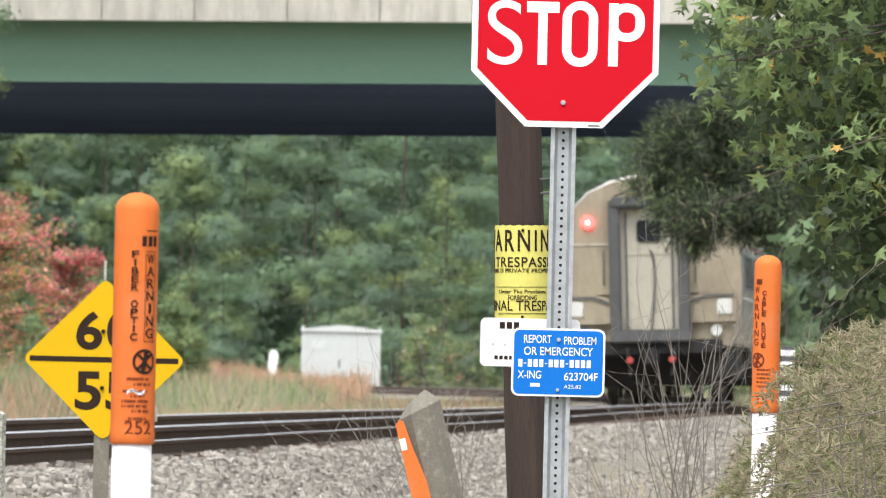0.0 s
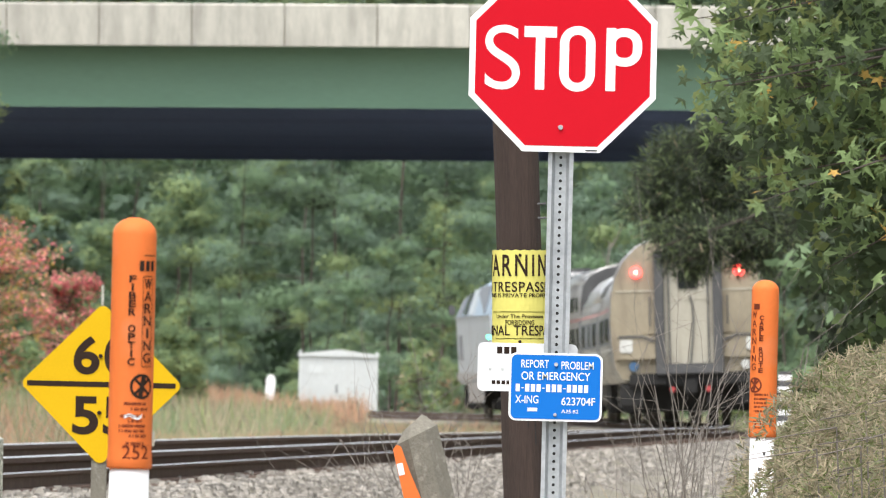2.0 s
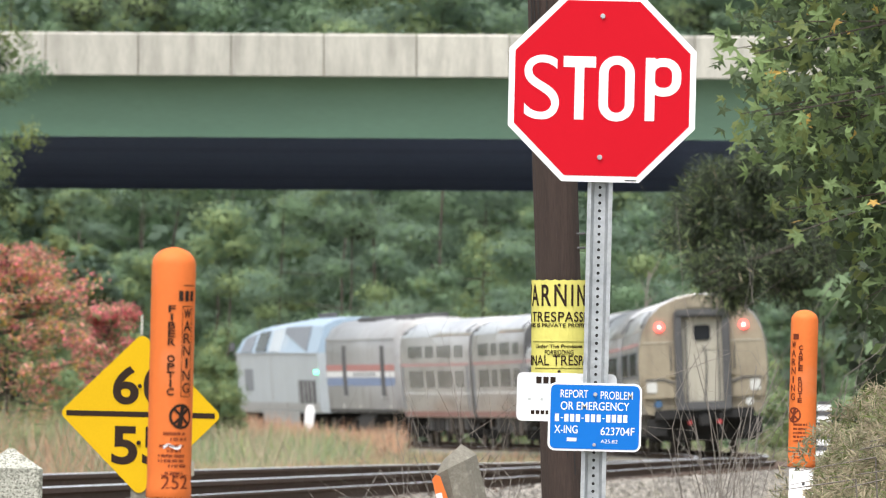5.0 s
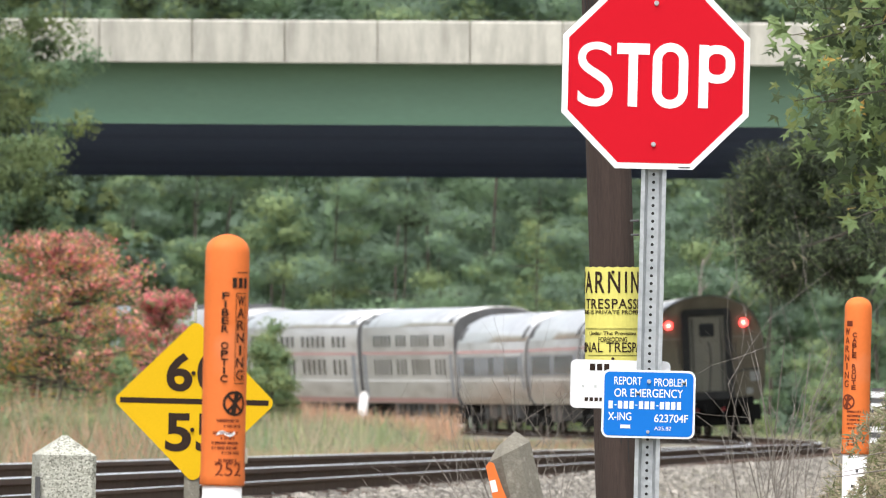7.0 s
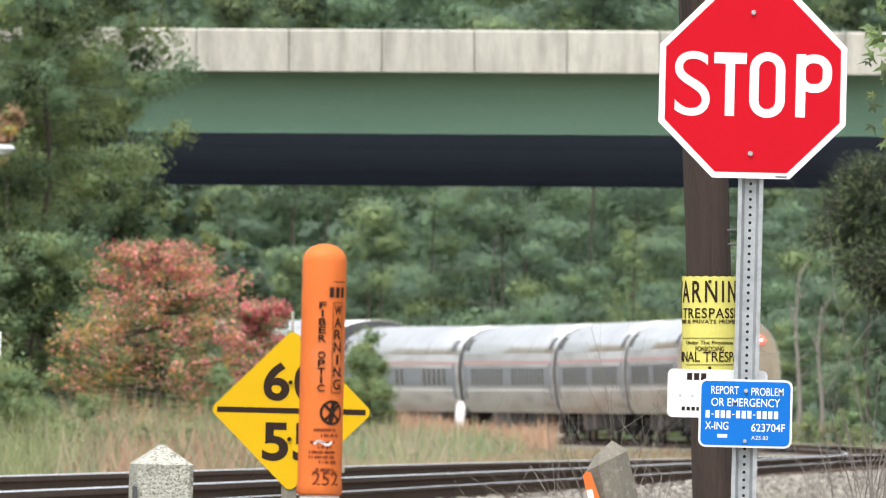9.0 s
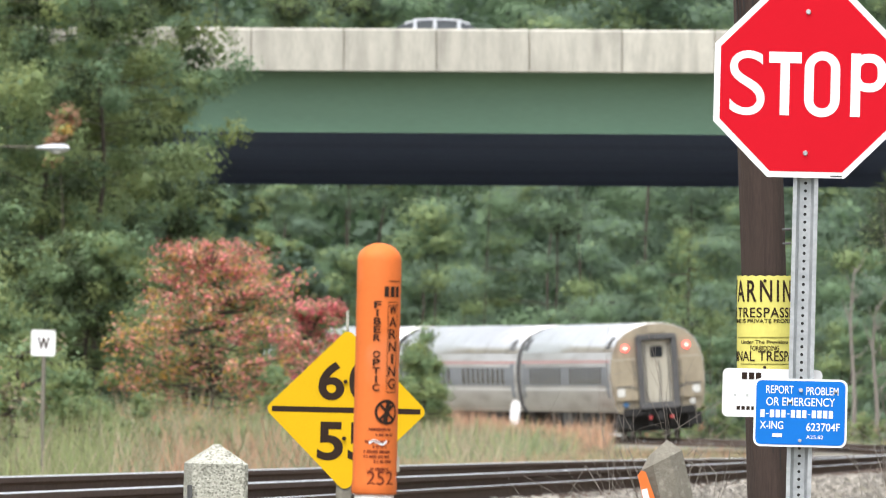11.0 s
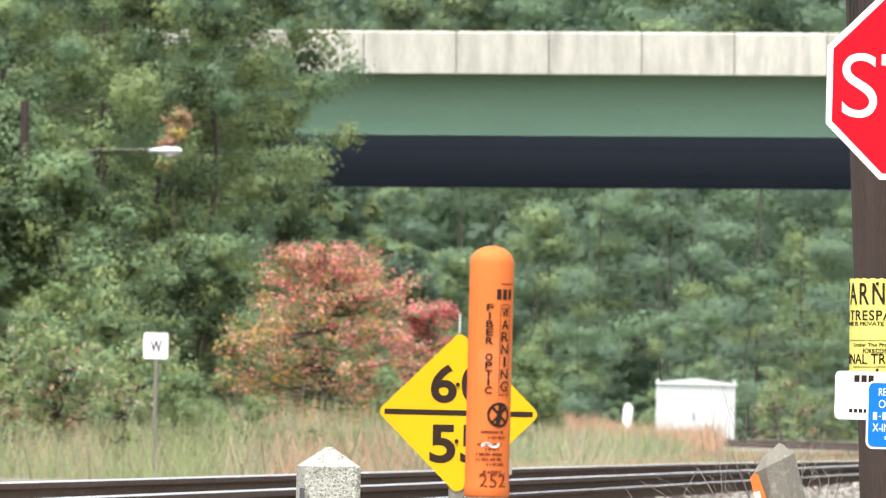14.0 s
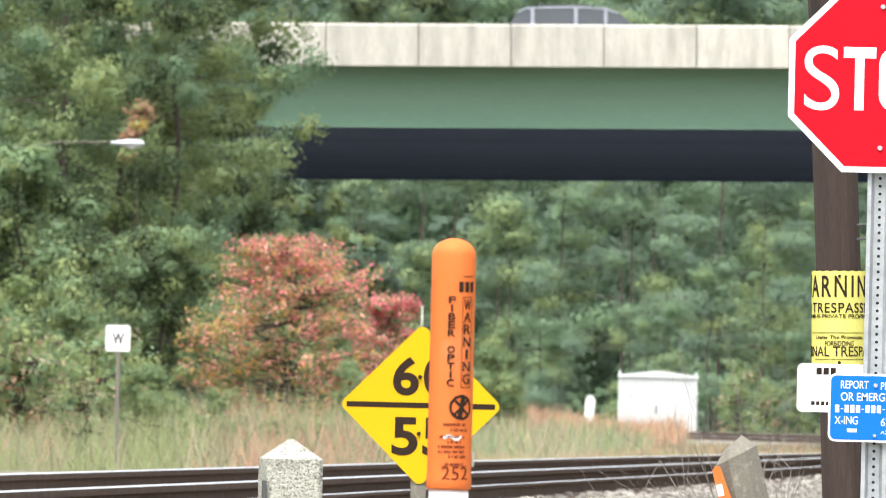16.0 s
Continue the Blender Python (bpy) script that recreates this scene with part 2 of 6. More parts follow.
def raw(name, verts, faces):
    me = bpy.data.meshes.new(name)
    me.from_pydata(verts.tolist() if hasattr(verts, "tolist") else verts, [], faces.tolist() if hasattr(faces, "tolist") else faces)
    return me


def quads(name, corners, material, index=None, materials=None, out=None):
    """A mesh of loose four-cornered leaves: corners is (n, 4, 3); out: the way each leaf's rounded clump faces there."""
    n = len(corners)
    corners = np.array(corners, dtype=np.float32)
    if out is not None:
        # turn every leaf's face to the outside of its clump
        fn = np.cross(corners[:, 2] - corners[:, 0], corners[:, 3] - corners[:, 1])
        back = (fn * out).sum(1) < 0
        corners[back] = corners[back][:, ::-1]
    me = bpy.data.meshes.new(name)
    me.vertices.add(4 * n)
    me.vertices.foreach_set("co", np.asarray(corners, dtype=np.float32).reshape(-1))
    me.loops.add(4 * n)
    me.loops.foreach_set("vertex_index", np.arange(4 * n, dtype=np.int32))
    me.polygons.add(n)
    me.polygons.foreach_set("loop_start", np.arange(0, 4 * n, 4, dtype=np.int32))
    for mm in materials or [material]:
        me.materials.append(mm)
    if index is not None:
        me.polygons.foreach_set("material_index", np.asarray(index, dtype=np.int32))
    me.update(calc_edges=True)
    me.validate()
    if out is not None:
        smooth(me)
        me.normals_split_custom_set_from_vertices(np.repeat(unit(np.asarray(out, dtype=np.float32)), 4, 0).tolist())
    return me


def unit(v):
    return v / np.maximum(1e-9, np.linalg.norm(v, axis=-1, keepdims=True))


def leaf_quads(rng, centres, size, long=1.6, up=0.3, out=None, outward=0.6, loose=0.6):
    """Leaves at the centres, diamond-shaped; out: the way their faces turn, in part; loose: how far they stray from it."""
    n = len(centres)
    face = unit(rng.normal(size=(n, 3)))
    if out is not None:
        face = unit(out * outward + face * loose + np.array((0, 0, up)))
    d = unit(np.cross(face, rng.normal(size=(n, 3))))
    s = np.cross(face, d)
    k = size * rng.uniform(0.6, 1.35, size=(n, 1))
    a_ = centres - d * k * long / 2
    b_ = centres + s * k / 2
    c_ = centres + d * k * long / 2
    e_ = centres - s * k / 2
    return np.stack([a_, b_, c_, e_], 1)


def needle_quads(rng, centres, size, long, out, loose=0.5):
    """Needles that point outwards from the middle of their tuft."""
    n = len(centres)
    d = unit(out + loose * rng.normal(size=(n, 3)))
    s = unit(np.cross(d, rng.normal(size=(n, 3))))
    k = size * rng.uniform(0.6, 1.35, size=(n, 1))
    return np.stack([centres - d * k * long / 2, centres + s * k / 2, centres + d * k * long / 2, centres - s * k / 2], 1)


def text_mesh(body, height, width=None, spacing=1.0, bold=0.0):
    """Flat lettering in the xz plane, centred, as a mesh."""
    cu = bpy.data.curves.new("lettering", "FONT")
    cu.body, cu.align_x, cu.align_y, cu.size = body, "CENTER", "CENTER", 1.0
    cu.space_character, cu.offset, cu.extrude = spacing, bold, 0.02
    ob = new("lettering", cu)
    dg = bpy.context.evaluated_depsgraph_get()
    me = bpy.data.meshes.new_from_object(ob.evaluated_get(dg))
    bpy.data.objects.remove(ob)
    bpy.data.curves.remove(cu)
    co = np.array([v.co for v in me.vertices])
    lo, hi = co.min(0), co.max(0)
    sz = height / (hi[1] - lo[1])
    sx = width / (hi[0] - lo[0]) if width else sz
    mid = (lo + hi) / 2
    for v in me.vertices:
        x, y, z = v.co
        v.co = ((x - mid[0]) * sx, -z * 0.03, (y - mid[1]) * sz)
    return me


def wrap(me, radius, turn=0.0):
    """Bends lettering in the xz plane round an upright tube; turn in degrees from facing -y."""
    for v in me.vertices:
        an = v.co.x / radius + radians(turn)
        r = radius - v.co.y + 0.0012
        v.co = (r * math.sin(an), -r * math.cos(an), v.co.z)
    return me


def shift(me, dx, dy, dz):
    me.transform(Matrix.Translation((dx, dy, dz)))
    return me


# ---- the line: plan, profile and cant ----
def ease(v, a_, b_):
    v = min(1, max(0, (v - a_) / (b_ - a_)))
    return v * v * (3 - 2 * v)


def track_x(y):
    if y < 310:
        return 3.6 + 0.0339 * (y - 310)
    s = (min(y, 655) - 400) / 100
    x = ((((-0.06296 * s - 0.04021) * s + 0.15397) * s - 1.44979) * s + 0.77623) * s + 5.652
    if y > 655:
        x += -0.196 * (y - 655) - 0.0007 * (y - 655) ** 2
    return x


def track_z(y):
    s = (min(max(y, -100), 900) - 400) / 100
    return -0.0906 - 0.31 * s - 0.003 * s * s


def track_cant(y):
    """Degrees by which the outer rail is raised."""
    s = (min(max(y, 119), 655) - 400) / 100
    return 3.0 + 0.56 * s + 0.2 * s * s if y > 300 else 2.64 * ease(y, 170, 300)


def low_ground(y):
    return (track_z(y) - 0.5) * ease(y, 150, 330) - 0.02


def ground_z(x, y):
    d = x - track_x(y)
    top = track_z(y) - 0.19
    g = low_ground(y) + 0.10 * noise.noise((x * 0.25, y * 0.05, 0)) + 0.03 * noise.noise((x, y * 0.3, 3))
    if abs(d) < 1.7:
        return max(top, g - 0.2)
    return max(g, top - 0.5 * (abs(d) - 1.7))


def build_ground():
    ds = [-2500, -700, -200, -80, -50, -35, -25, -18, -13, -10, -8, -6.5, -5.5, -4.6, -3.9, -3.3, -2.7, -2.2, -1.7, -0.9, 0,
          0.9, 1.7, 2.2, 2.7, 3.3, 3.9, 4.6, 5.5, 6.5, 8, 10, 13, 18, 25, 35, 50, 80, 200, 700, 2500]
    ys = [-1500, -300, -80, -20] + list(range(0, 720, 4)) + [740, 780, 840, 950, 1200, 1800, 3500]
    verts, faces = [], []
    for y in ys:
        x0 = track_x(min(y, 715))
        for d in ds:
            verts.append((x0 + d, y, ground_z(x0 + d, min(y, 715))))
    n = len(ds)
    for i in range(len(ys) - 1):
        for j in range(n - 1):
            k = i * n + j
            faces.append((k, k + 1, k + n + 1, k + n))
    me = smooth(raw("ground", verts, faces))
    me.materials.append(M_GROUND)
    tagged(new("ground", me), "pale gravelly dirt ground with sparse weeds beside the railway", "ground", kind="structure")


def build_ballast():
    """Broken stone on the shoulder facing the road and between the ties."""
    rng = np.random.default_rng(5)
    base = np.array([(-1, -1, -0.6), (1, -0.8, -0.7), (0.9, 1, -0.6), (-0.8, 0.9, -0.7), (-0.6, -0.7, 0.6), (0.7, -0.6, 0.8), (0.6, 0.7, 0.5), (-0.7, 0.6, 0.7)])
    fc = np.array([(0, 3, 2, 1), (4, 5, 6, 7), (0, 1, 5, 4), (1, 2, 6, 5), (2, 3, 7, 6), (3, 0, 4, 7)])
    V, F, k = [], [], 0
    for y0, y1, n, d0, d1, size in ((88, 175, 21000, 1.55, 3.6, 0.024), (175, 330, 9000, 1.5, 4.2, 0.034), (60, 330, 7000, 3.2, 9.0, 0.028), (85, 240, 4000, -1.6, 1.4, 0.026)):
        ys = rng.uniform(y0, y1, n)
        dd = d0 + (d1 - d0) * rng.uniform(0, 1, n)
        for y, d in zip(ys, dd):
            x = track_x(y) + d
            r = size * rng.uniform(0.6, 1.5) * np.array((1, 1.1, rng.uniform(0.6, 1)))
            an = rng.uniform(0, 6.28)
            c, s = math.cos(an), math.sin(an)
            p = (base + rng.normal(scale=0.16, size=(8, 3))) * r
            V.append(np.stack([p[:, 0] * c - p[:, 1] * s + x, p[:, 0] * s + p[:, 1] * c + y, p[:, 2] + ground_z(x, y) + r[2] * 0.25], 1))
            F.append(fc + k)
            k += 8
    me = raw("ballast", np.concatenate(V), np.concatenate(F))
    me.materials.append(M_BALLAST)
    tagged(new("ballast", me), "pale grey crushed stone ballast heaped along the track", "ballast", kind="stuff")


def build_track():
    line = thing("railway_track", None, "rusty brown rails with bright heads on dark timber ties", "railway track", kind="structure")
    foot = [(-0.07, -0.185), (0.07, -0.185), (0.07, -0.172), (0.012, -0.15), (0.012, -0.05), (0.037, -0.038), (0.037, -0.006), (-0.037, -0.006), (-0.037, -0.038), (-0.012, -0.05), (-0.012, -0.15), (-0.07, -0.172)]
    head = [(-0.031, -0.006), (0.031, -0.006), (0.026, 0.0), (-0.026, 0.0)]
    ys = [60 + 4 * i for i in range(175)]
    for side in (-1, 1):
        obs = []
        for nm, prof, m in (("rail", foot, M_RUST), ("rail_head", head, M_RAILTOP)):
            verts, faces, n = [], [], len(prof)
            for y in ys:
                lift = side * 0.7525 * math.sin(radians(track_cant(y)))
                for px, pz in prof:
                    verts.append((track_x(y) + side * 0.7525 + px, y, track_z(y) + lift + pz))
            for i in range(len(ys) - 1):
                for j in range(n):
                    k = i * n
                    faces.append((k + j, k + n + j, k + n + (j + 1) % n, k + (j + 1) % n))
            obs.append((nm, raw(nm, verts, faces), m))
        rail = part(obs[0][0], obs[0][1], obs[0][2], line, "rusted steel rail")
        part(obs[1][0], obs[1][1], obs[1][2], rail, "polished running surface")
    # a third rail lying on the tie ends
    verts, faces, n = [], [], len(foot)
    near = [y for y in ys if y < 345]
    for y in near:
        for px, pz in foot:
            verts.append((track_x(y) + 1.02 + px, y, track_z(y) - 0.075 + 0.6 * pz + 0.7525 * math.sin(radians(track_cant(y)))))
    for i in range(len(near) - 1):
        for j in range(n):
            k = i * n
            faces.append((k + j, k + n + j, k + n + (j + 1) % n, k + (j + 1) % n))
    spare = part("spare_rail", raw("spare_rail", verts, faces), M_RUST, line, "rusted rail lying beside the running rail")
    hv, hf = [], []
    for y in near:
        zt = track_z(y) - 0.078 + 0.7525 * math.sin(radians(track_cant(y)))
        hv += [(track_x(y) + 0.985, y, zt), (track_x(y) + 1.055, y, zt)]
    for i in range(len(near) - 1):
        hf.append((2 * i, 2 * i + 1, 2 * i + 3, 2 * i + 2))
    part("spare_rail_head", raw("spare_rail_head", hv, hf), M_RAILTOP, spare)
    me = bpy.data.meshes.new("tie")
    bm = box(-1.3, 1.3, -0.115, 0.115, -0.38, -0.187, 0.012)
    bm.to_mesh(me)
    bm.free()
    me.materials.append(M_TIE)
    co = np.array([v.co for v in me.vertices])
    fs = [list(p.vertices) for p in me.polygons]
    V, F, k, y, i = [], [], 0, 104.0, 0
    while y < 740:
        ct = radians(track_cant(y))
        m = Matrix.LocRotScale((track_x(y), y, track_z(y)), Euler((0, -ct, math.atan2(track_x(y - 1) - track_x(y + 1), 2) + random.uniform(-0.01, 0.01))), None)
        if i < 290:
            part("tie", me, None, line, m=m)
        else:
            p = co @ np.array(m.to_3x3()).T + np.array(m.translation)
            V.append(p)
            F += [[v + k for v in f] for f in fs]
            k += len(co)
        y += 0.54
        i += 1
    rest = raw("distant_ties", np.concatenate(V), F)
    rest.materials.append(M_TIE)
    part("distant_ties", rest, None, line, kind="stuff")


# ---- road bridge over the line ----
GRADE = 0.0176


def build_bridge():
    br = thing("road_bridge", pose(-6.05, 482, 0, 0, -math.degrees(math.atan(GRADE)), 0), "concrete and green steel girder highway overpass", "bridge", kind="structure")
    x0, x1 = -62.0, 62.0
    deck_top, par_h = 9.82, 10.753
    # parapet in cast lengths with open joints
    x = x0 + 0.79
    while x < x1 - 0.1:
        w = 2.52
        prof = [(0.0, 9.60), (0.0, par_h - 0.05), (0.05, par_h), (0.26, par_h), (0.34, 10.15), (0.42, 9.84), (0.42, 9.60)]
        bm = bmesh.new()
        a_ = [bm.verts.new((x + 0.018, y, z)) for y, z in prof]
        b_ = [bm.verts.new((x + w - 0.018, y, z)) for y, z in prof]
        n = len(prof)
        bm.faces.new(a_)
        bm.faces.new(b_[::-1])
        for j in range(n):
            bm.faces.new((a_[j], b_[j], b_[(j + 1) % n], a_[(j + 1) % n]))
        bmesh.ops.recalc_face_normals(bm, faces=bm.faces)
        part("parapet_panel", bm, M_CONCRETE, br)
        x += w
    part("deck", box(x0, x1, 1.3, 20.2, 9.602, 9.70), M_CONCRETE, br)
    part("road_surface", raw("road_surface", [(x0, 0.43, 9.704), (x1, 0.43, 9.704), (x1, 19.7, 9.704), (x0, 19.7, 9.704)], [(0, 1, 2, 3)]), M_ASPHALT, br)
    part("far_parapet", box(x0, x1, 19.8, 20.2, 9.704, 10.75), M_CONCRETE, br)

    def girder(y, top, bottom, m, label):
        bm = box(x0, x1, y, y + 0.016, bottom + 0.04, top)
        if m is M_SHADESTEEL:
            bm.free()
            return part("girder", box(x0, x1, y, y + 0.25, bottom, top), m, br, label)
        g = part("girder", bm, m, br, label)
        part("flange", box(x0, x1, y - 0.2, y + 0.2, bottom, bottom + 0.038), m, g)
        return g
    part("joint_filler", box(x0, x1, 0.05, 0.25, 9.61, 10.70), M_STONEDARK, br)
    part("overhang", box(x0, x1, 0.42, 1.298, 9.602, 9.698), M_CONCRETE, br)
    girder(1.25, 9.60, 7.935, M_GREEN, "pale green painted steel plate girder")
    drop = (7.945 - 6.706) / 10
    # inner girders carry the deck's shade in their colour
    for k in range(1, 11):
        girder(0.6 + 1.9 * k, 9.60, 7.945 - drop * k, M_SHADESTEEL, "steel girder coloured dark for the shade under the deck")
    # walls added out of sight to cut the side light under the deck
    for ax, label in ((-17, "unseen concrete wall added to dim the light under the deck"), (24, "unseen concrete wall added to dim the light under the deck")):
        part("pier", box(ax - 2, ax + 2, 1.0, 19.5, -3, 6.55), M_CONCRETE, br, label)
    for ax in (-58, 58):
        part("abutment", box(ax - 4, ax + 4, 0.5, 19.5, -3, 7.9), M_CONCRETE, br)
    # cross frames between girders, in the same shade colour
    for cx in range(-54, 55, 9):
        part("cross_frame", box(cx, cx + 0.1, 3.2, 19.4, 8.3, 9.3), M_SHADESTEEL, br)


# ---- train ----
HALF = [(1.36, 1.02), (1.50, 1.25), (1.56, 1.7), (1.585, 2.2), (1.56, 2.7), (1.47, 3.1), (1.30, 3.45), (1.02, 3.73), (0.62, 3.92), (0.25, 4.0)]
HALF = [(x * 1.035, z) for x, z in HALF]
HIGH = [(1.45, 1.02), (1.53, 1.2), (1.56, 1.8), (1.57, 2.6), (1.56, 3.3), (1.50, 3.72), (1.30, 3.98), (0.9, 4.16), (0.45, 4.25), (0.2, 4.27)]


def side_at(prof, z):
    for (xa, za), (xb, zb) in zip(prof, prof[1:]):
        if za <= z <= zb:
            return xa + (xb - xa) * (z - za) / (zb - za)
    return prof[-1][0]


def shell(prof, y0, y1, cut=None):
    """The tube of a car body, with closed ends. cut = height from which the roof is a part of its own."""
    half = [p for p in prof if cut is None or p[1] <= cut]
    ring = [(-x, z) for x, z in half] + [(x, z) for x, z in half[::-1]]
    return prism(ring, y0, y1)


def strip(prof, side, z0, z1, y0, y1, d=0.006, rows=3, bm=None):
    """A thin panel that follows the body side."""
    bm = bm or bmesh.new()
    zs = [z0 + (z1 - z0) * i / rows for i in range(rows + 1)]
    inner = [(side * (side_at(prof, z) - 0.01), z) for z in zs]
    outer = [(side * (side_at(prof, z) + d), z) for z in zs]
    return prism(inner + outer[::-1], y0, y1, bm)


def bogie(parent, y):
    bm = box(-1.15, -1.0, y - 1.6, y + 1.6, 0.42, 0.68, 0.03)
    box(1.0, 1.15, y - 1.6, y + 1.6, 0.42, 0.68, 0.03, bm=bm)
    box(-1.1, 1.1, y - 0.25, y + 0.25, 0.5, 0.85, 0.03, bm=bm)
    for s in (-1, 1):
        for yy in (y - 1.25, y + 1.25):
            box(s * 1.2 - 0.12, s * 1.2 + 0.12, yy - 0.17, yy + 0.17, 0.3, 0.62, 0.03, bm=bm)
    b = part("bogie", bm, M_BLACK, parent)
    for yy in (y - 1.25, y + 1.25):
        for s in (-1, 1):
            part("wheel", cyl((s * 0.70, yy, 0.455), (s * 0.82, yy, 0.455), 0.455, 0.455, 28), M_WHEEL, b)
    return b


def coach(name, label, prof, length, windows, upper=None, tail=False, band=True):
    car = thing(name, None, label, "railway car", "cars of the passenger train")
    h = length / 2
    body = part("body", shell(prof, -h + 0.35, h - 0.35), M_STEEL, car)
    smooth(body.data)
    roof_ring = [p for p in prof if p[1] >= prof[5][1]]
    ro = [(-x, z + 0.004) for x, z in roof_ring] + [(x, z + 0.004) for x, z in roof_ring[::-1]]
    ro = [(x * 1.004, z) for x, z in ro]
    roof = part("roof", smooth_mesh(prism(ro, -h + 0.38, h - 0.38)), M_ROOF, car, "bright bare steel roof")
    for yy in [-h + 1.2, -h + 1.8, h - 1.8, h - 1.2]:
        for s in (-1, 1):
            part("roof_vent", strip(prof, s, prof[5][1] + 0.1, prof[6][1] + 0.15, yy, yy + 0.3, 0.05), M_FRAME, roof)
    for yy in range(int(-h) + 3, int(h) - 2, 3):
        part("roof_rib", prism([(x * 1.004, z + 0.006) for x, z in ro], yy, yy + 0.06), M_ROOF, roof)
    for s in (-1, 1):
        if band:
            part("window_band", strip(prof, s, 1.95, 2.62, -h + 1.6, h - 1.6, 0.004), M_BLUEGREY, body, "blue grey window band")
        part("red_stripe", strip(prof, s, 2.74, 2.84, -h + 0.45, h - 0.45, 0.006, 1), M_REDBAND, body, "faded red stripe")
        part("white_stripe", strip(prof, s, 1.80, 1.85, -h + 0.45, h - 0.45, 0.012, 1), M_WHITEBAND, body, "thin white stripe")
        part("skirt", strip(prof, s, 1.04, 1.22, -h + 0.5, h - 0.5, 0.014, 1), M_REDBAND if not band else M_STEEL, body)
        for yy in windows:
            part("window", strip(prof, s, 2.02, 2.58, yy, yy + 0.54, 0.014), M_GLASS, body, "dark tinted window")
        for yy in upper or ():
            part("upper_window", strip(prof, s, 3.02, 3.42, yy, yy + 0.62, 0.010), M_GLASS, body, "dark tinted upper window")
        for yy in (-h + 0.75, h - 1.55):
            part("side_door", strip(prof, s, 1.15, 2.75, yy, yy + 0.8, 0.016), M_BLUEGREY, body, "narrow grey side door")
    for yy in (-h + 3.3, h - 3.3):
        bogie(car, yy)
    rng = random.Random(len(name) + int(length * 10))
    yy = -h + 5.6
    while yy < h - 6.5:
        w = rng.uniform(0.7, 1.8)
        dz = rng.uniform(0.35, 0.6)
        part("equipment_box", box(-1.25, 1.25, yy, yy + w, 0.98 - dz, 1.03, 0.03), rng.choice((M_BLACK, M_BLACK, M_FRAME, M_WHEEL)), car)
        yy += w + rng.uniform(0.15, 0.7)
    for s in (-1, 1):
        # end: vestibule, diaphragm and door
        ye = s * (h - 0.35)
        end_outline = [(-x * 0.985, z - 0.02) for x, z in prof] + [(x * 0.985, z - 0.02) for x, z in prof[::-1]]
        # ends facing another car carry the gap's shade in their colour
        end = part("end_panel", prism(end_outline, min(ye, ye + s * 0.03), max(ye, ye + s * 0.03)), M_TAN if tail and s < 0 else M_FRAME, car, "grimy tan painted end panel" if tail and s < 0 else "end panel coloured dark for the gap between cars")

        def yb(a_, b_):
            return (min(ye + s * a_, ye + s * b_), max(ye + s * a_, ye + s * b_))
        part("buffer_beam", box(-1.25, 1.25, *yb(-0.25, 0.2), 0.86, 1.12, 0.03), M_BLACK, car)
        part("coupler", box(-0.14, 0.14, *yb(0.2, 0.62), 0.66, 0.98, 0.05), M_BLACK, car)
        if not (tail and s < 0):
            part("diaphragm", box(-0.70, 0.70, *yb(0.02, 0.33), 1.15, 3.55, 0.05), M_FRAME, car, "dark grey rubber diaphragm")
            continue
        # raised gutters and ledges
        part("end_ledge", box(-1.5, -0.68, *yb(0.03, 0.09), 1.93, 1.99, 0.01), M_TAN, end)
        part("end_ledge", box(0.68, 1.5, *yb(0.03, 0.09), 1.93, 1.99, 0.01), M_TAN, end)
        part("end_seam", box(-1.5, -0.68, *yb(0.03, 0.045), 2.80, 2.83), M_DOOR, end)
        part("end_seam", box(0.68, 1.5, *yb(0.03, 0.045), 2.80, 2.83), M_DOOR, end)
        for q in (-1, 1):
            bm = prism([(q * 0.70, 1.86), (q * 0.95, 1.93), (q * 1.5, 1.93), (q * 1.5, 1.42), (q * 0.70, 1.42)], *yb(0.03, 0.16))
            part("buffer_pocket", bm, M_TAN, end)
            bm = prism([(q * 0.72, 1.80), (q * 0.97, 1.9), (q * 1.46, 1.9), (q * 1.46, 1.86), (q * 0.98, 1.86), (q * 0.72, 1.75)], *yb(0.16, 0.19))
            part("pocket_lip", bm, M_FRAME, end)
            part("reflector", box(q * 1.30 - 0.13, q * 1.30 + 0.13, *yb(0.16, 0.19), 1.55, 1.82, 0.02), M_LENS, end, "pale square lamp")
            lamp_ = part("marker_lamp", cyl((q * 1.06, ye + s * 0.02, 3.2), (q * 1.06, ye + s * 0.10, 3.2), 0.12, 0.10, 20), M_REDLAMP, end, "lit red tail lamp")
            part("lamp_core", cyl((q * 1.06, ye + s * 0.095, 3.2), (q * 1.06, ye + s * 0.108, 3.2), 0.032, 0.032, 14), M_LAMPCORE, lamp_)
            part("low_lamp", cyl((q * 1.15, ye + s * 0.02, 1.27), (q * 1.15, ye + s * 0.12, 1.27), 0.10, 0.10, 16), M_BLUELENS if q < 0 else M_LENS, end)
            part("grab_iron", cyl((q * 0.80, ye + s * 0.07, 2.1), (q * 0.80, ye + s * 0.07, 2.7), 0.014, n=8), M_FRAME, end)
        dia = part("diaphragm", box(-0.70, -0.50, *yb(0.02, 0.33), 1.15, 3.55, 0.03), M_FRAME, car, "dark grey rubber diaphragm")
        part("diaphragm_post", box(0.50, 0.70, *yb(0.02, 0.33), 1.15, 3.55, 0.03), M_FRAME, dia)
        part("diaphragm_hood", box(-0.70, 0.70, *yb(0.02, 0.36), 3.42, 3.63, 0.06), M_FRAME, dia)
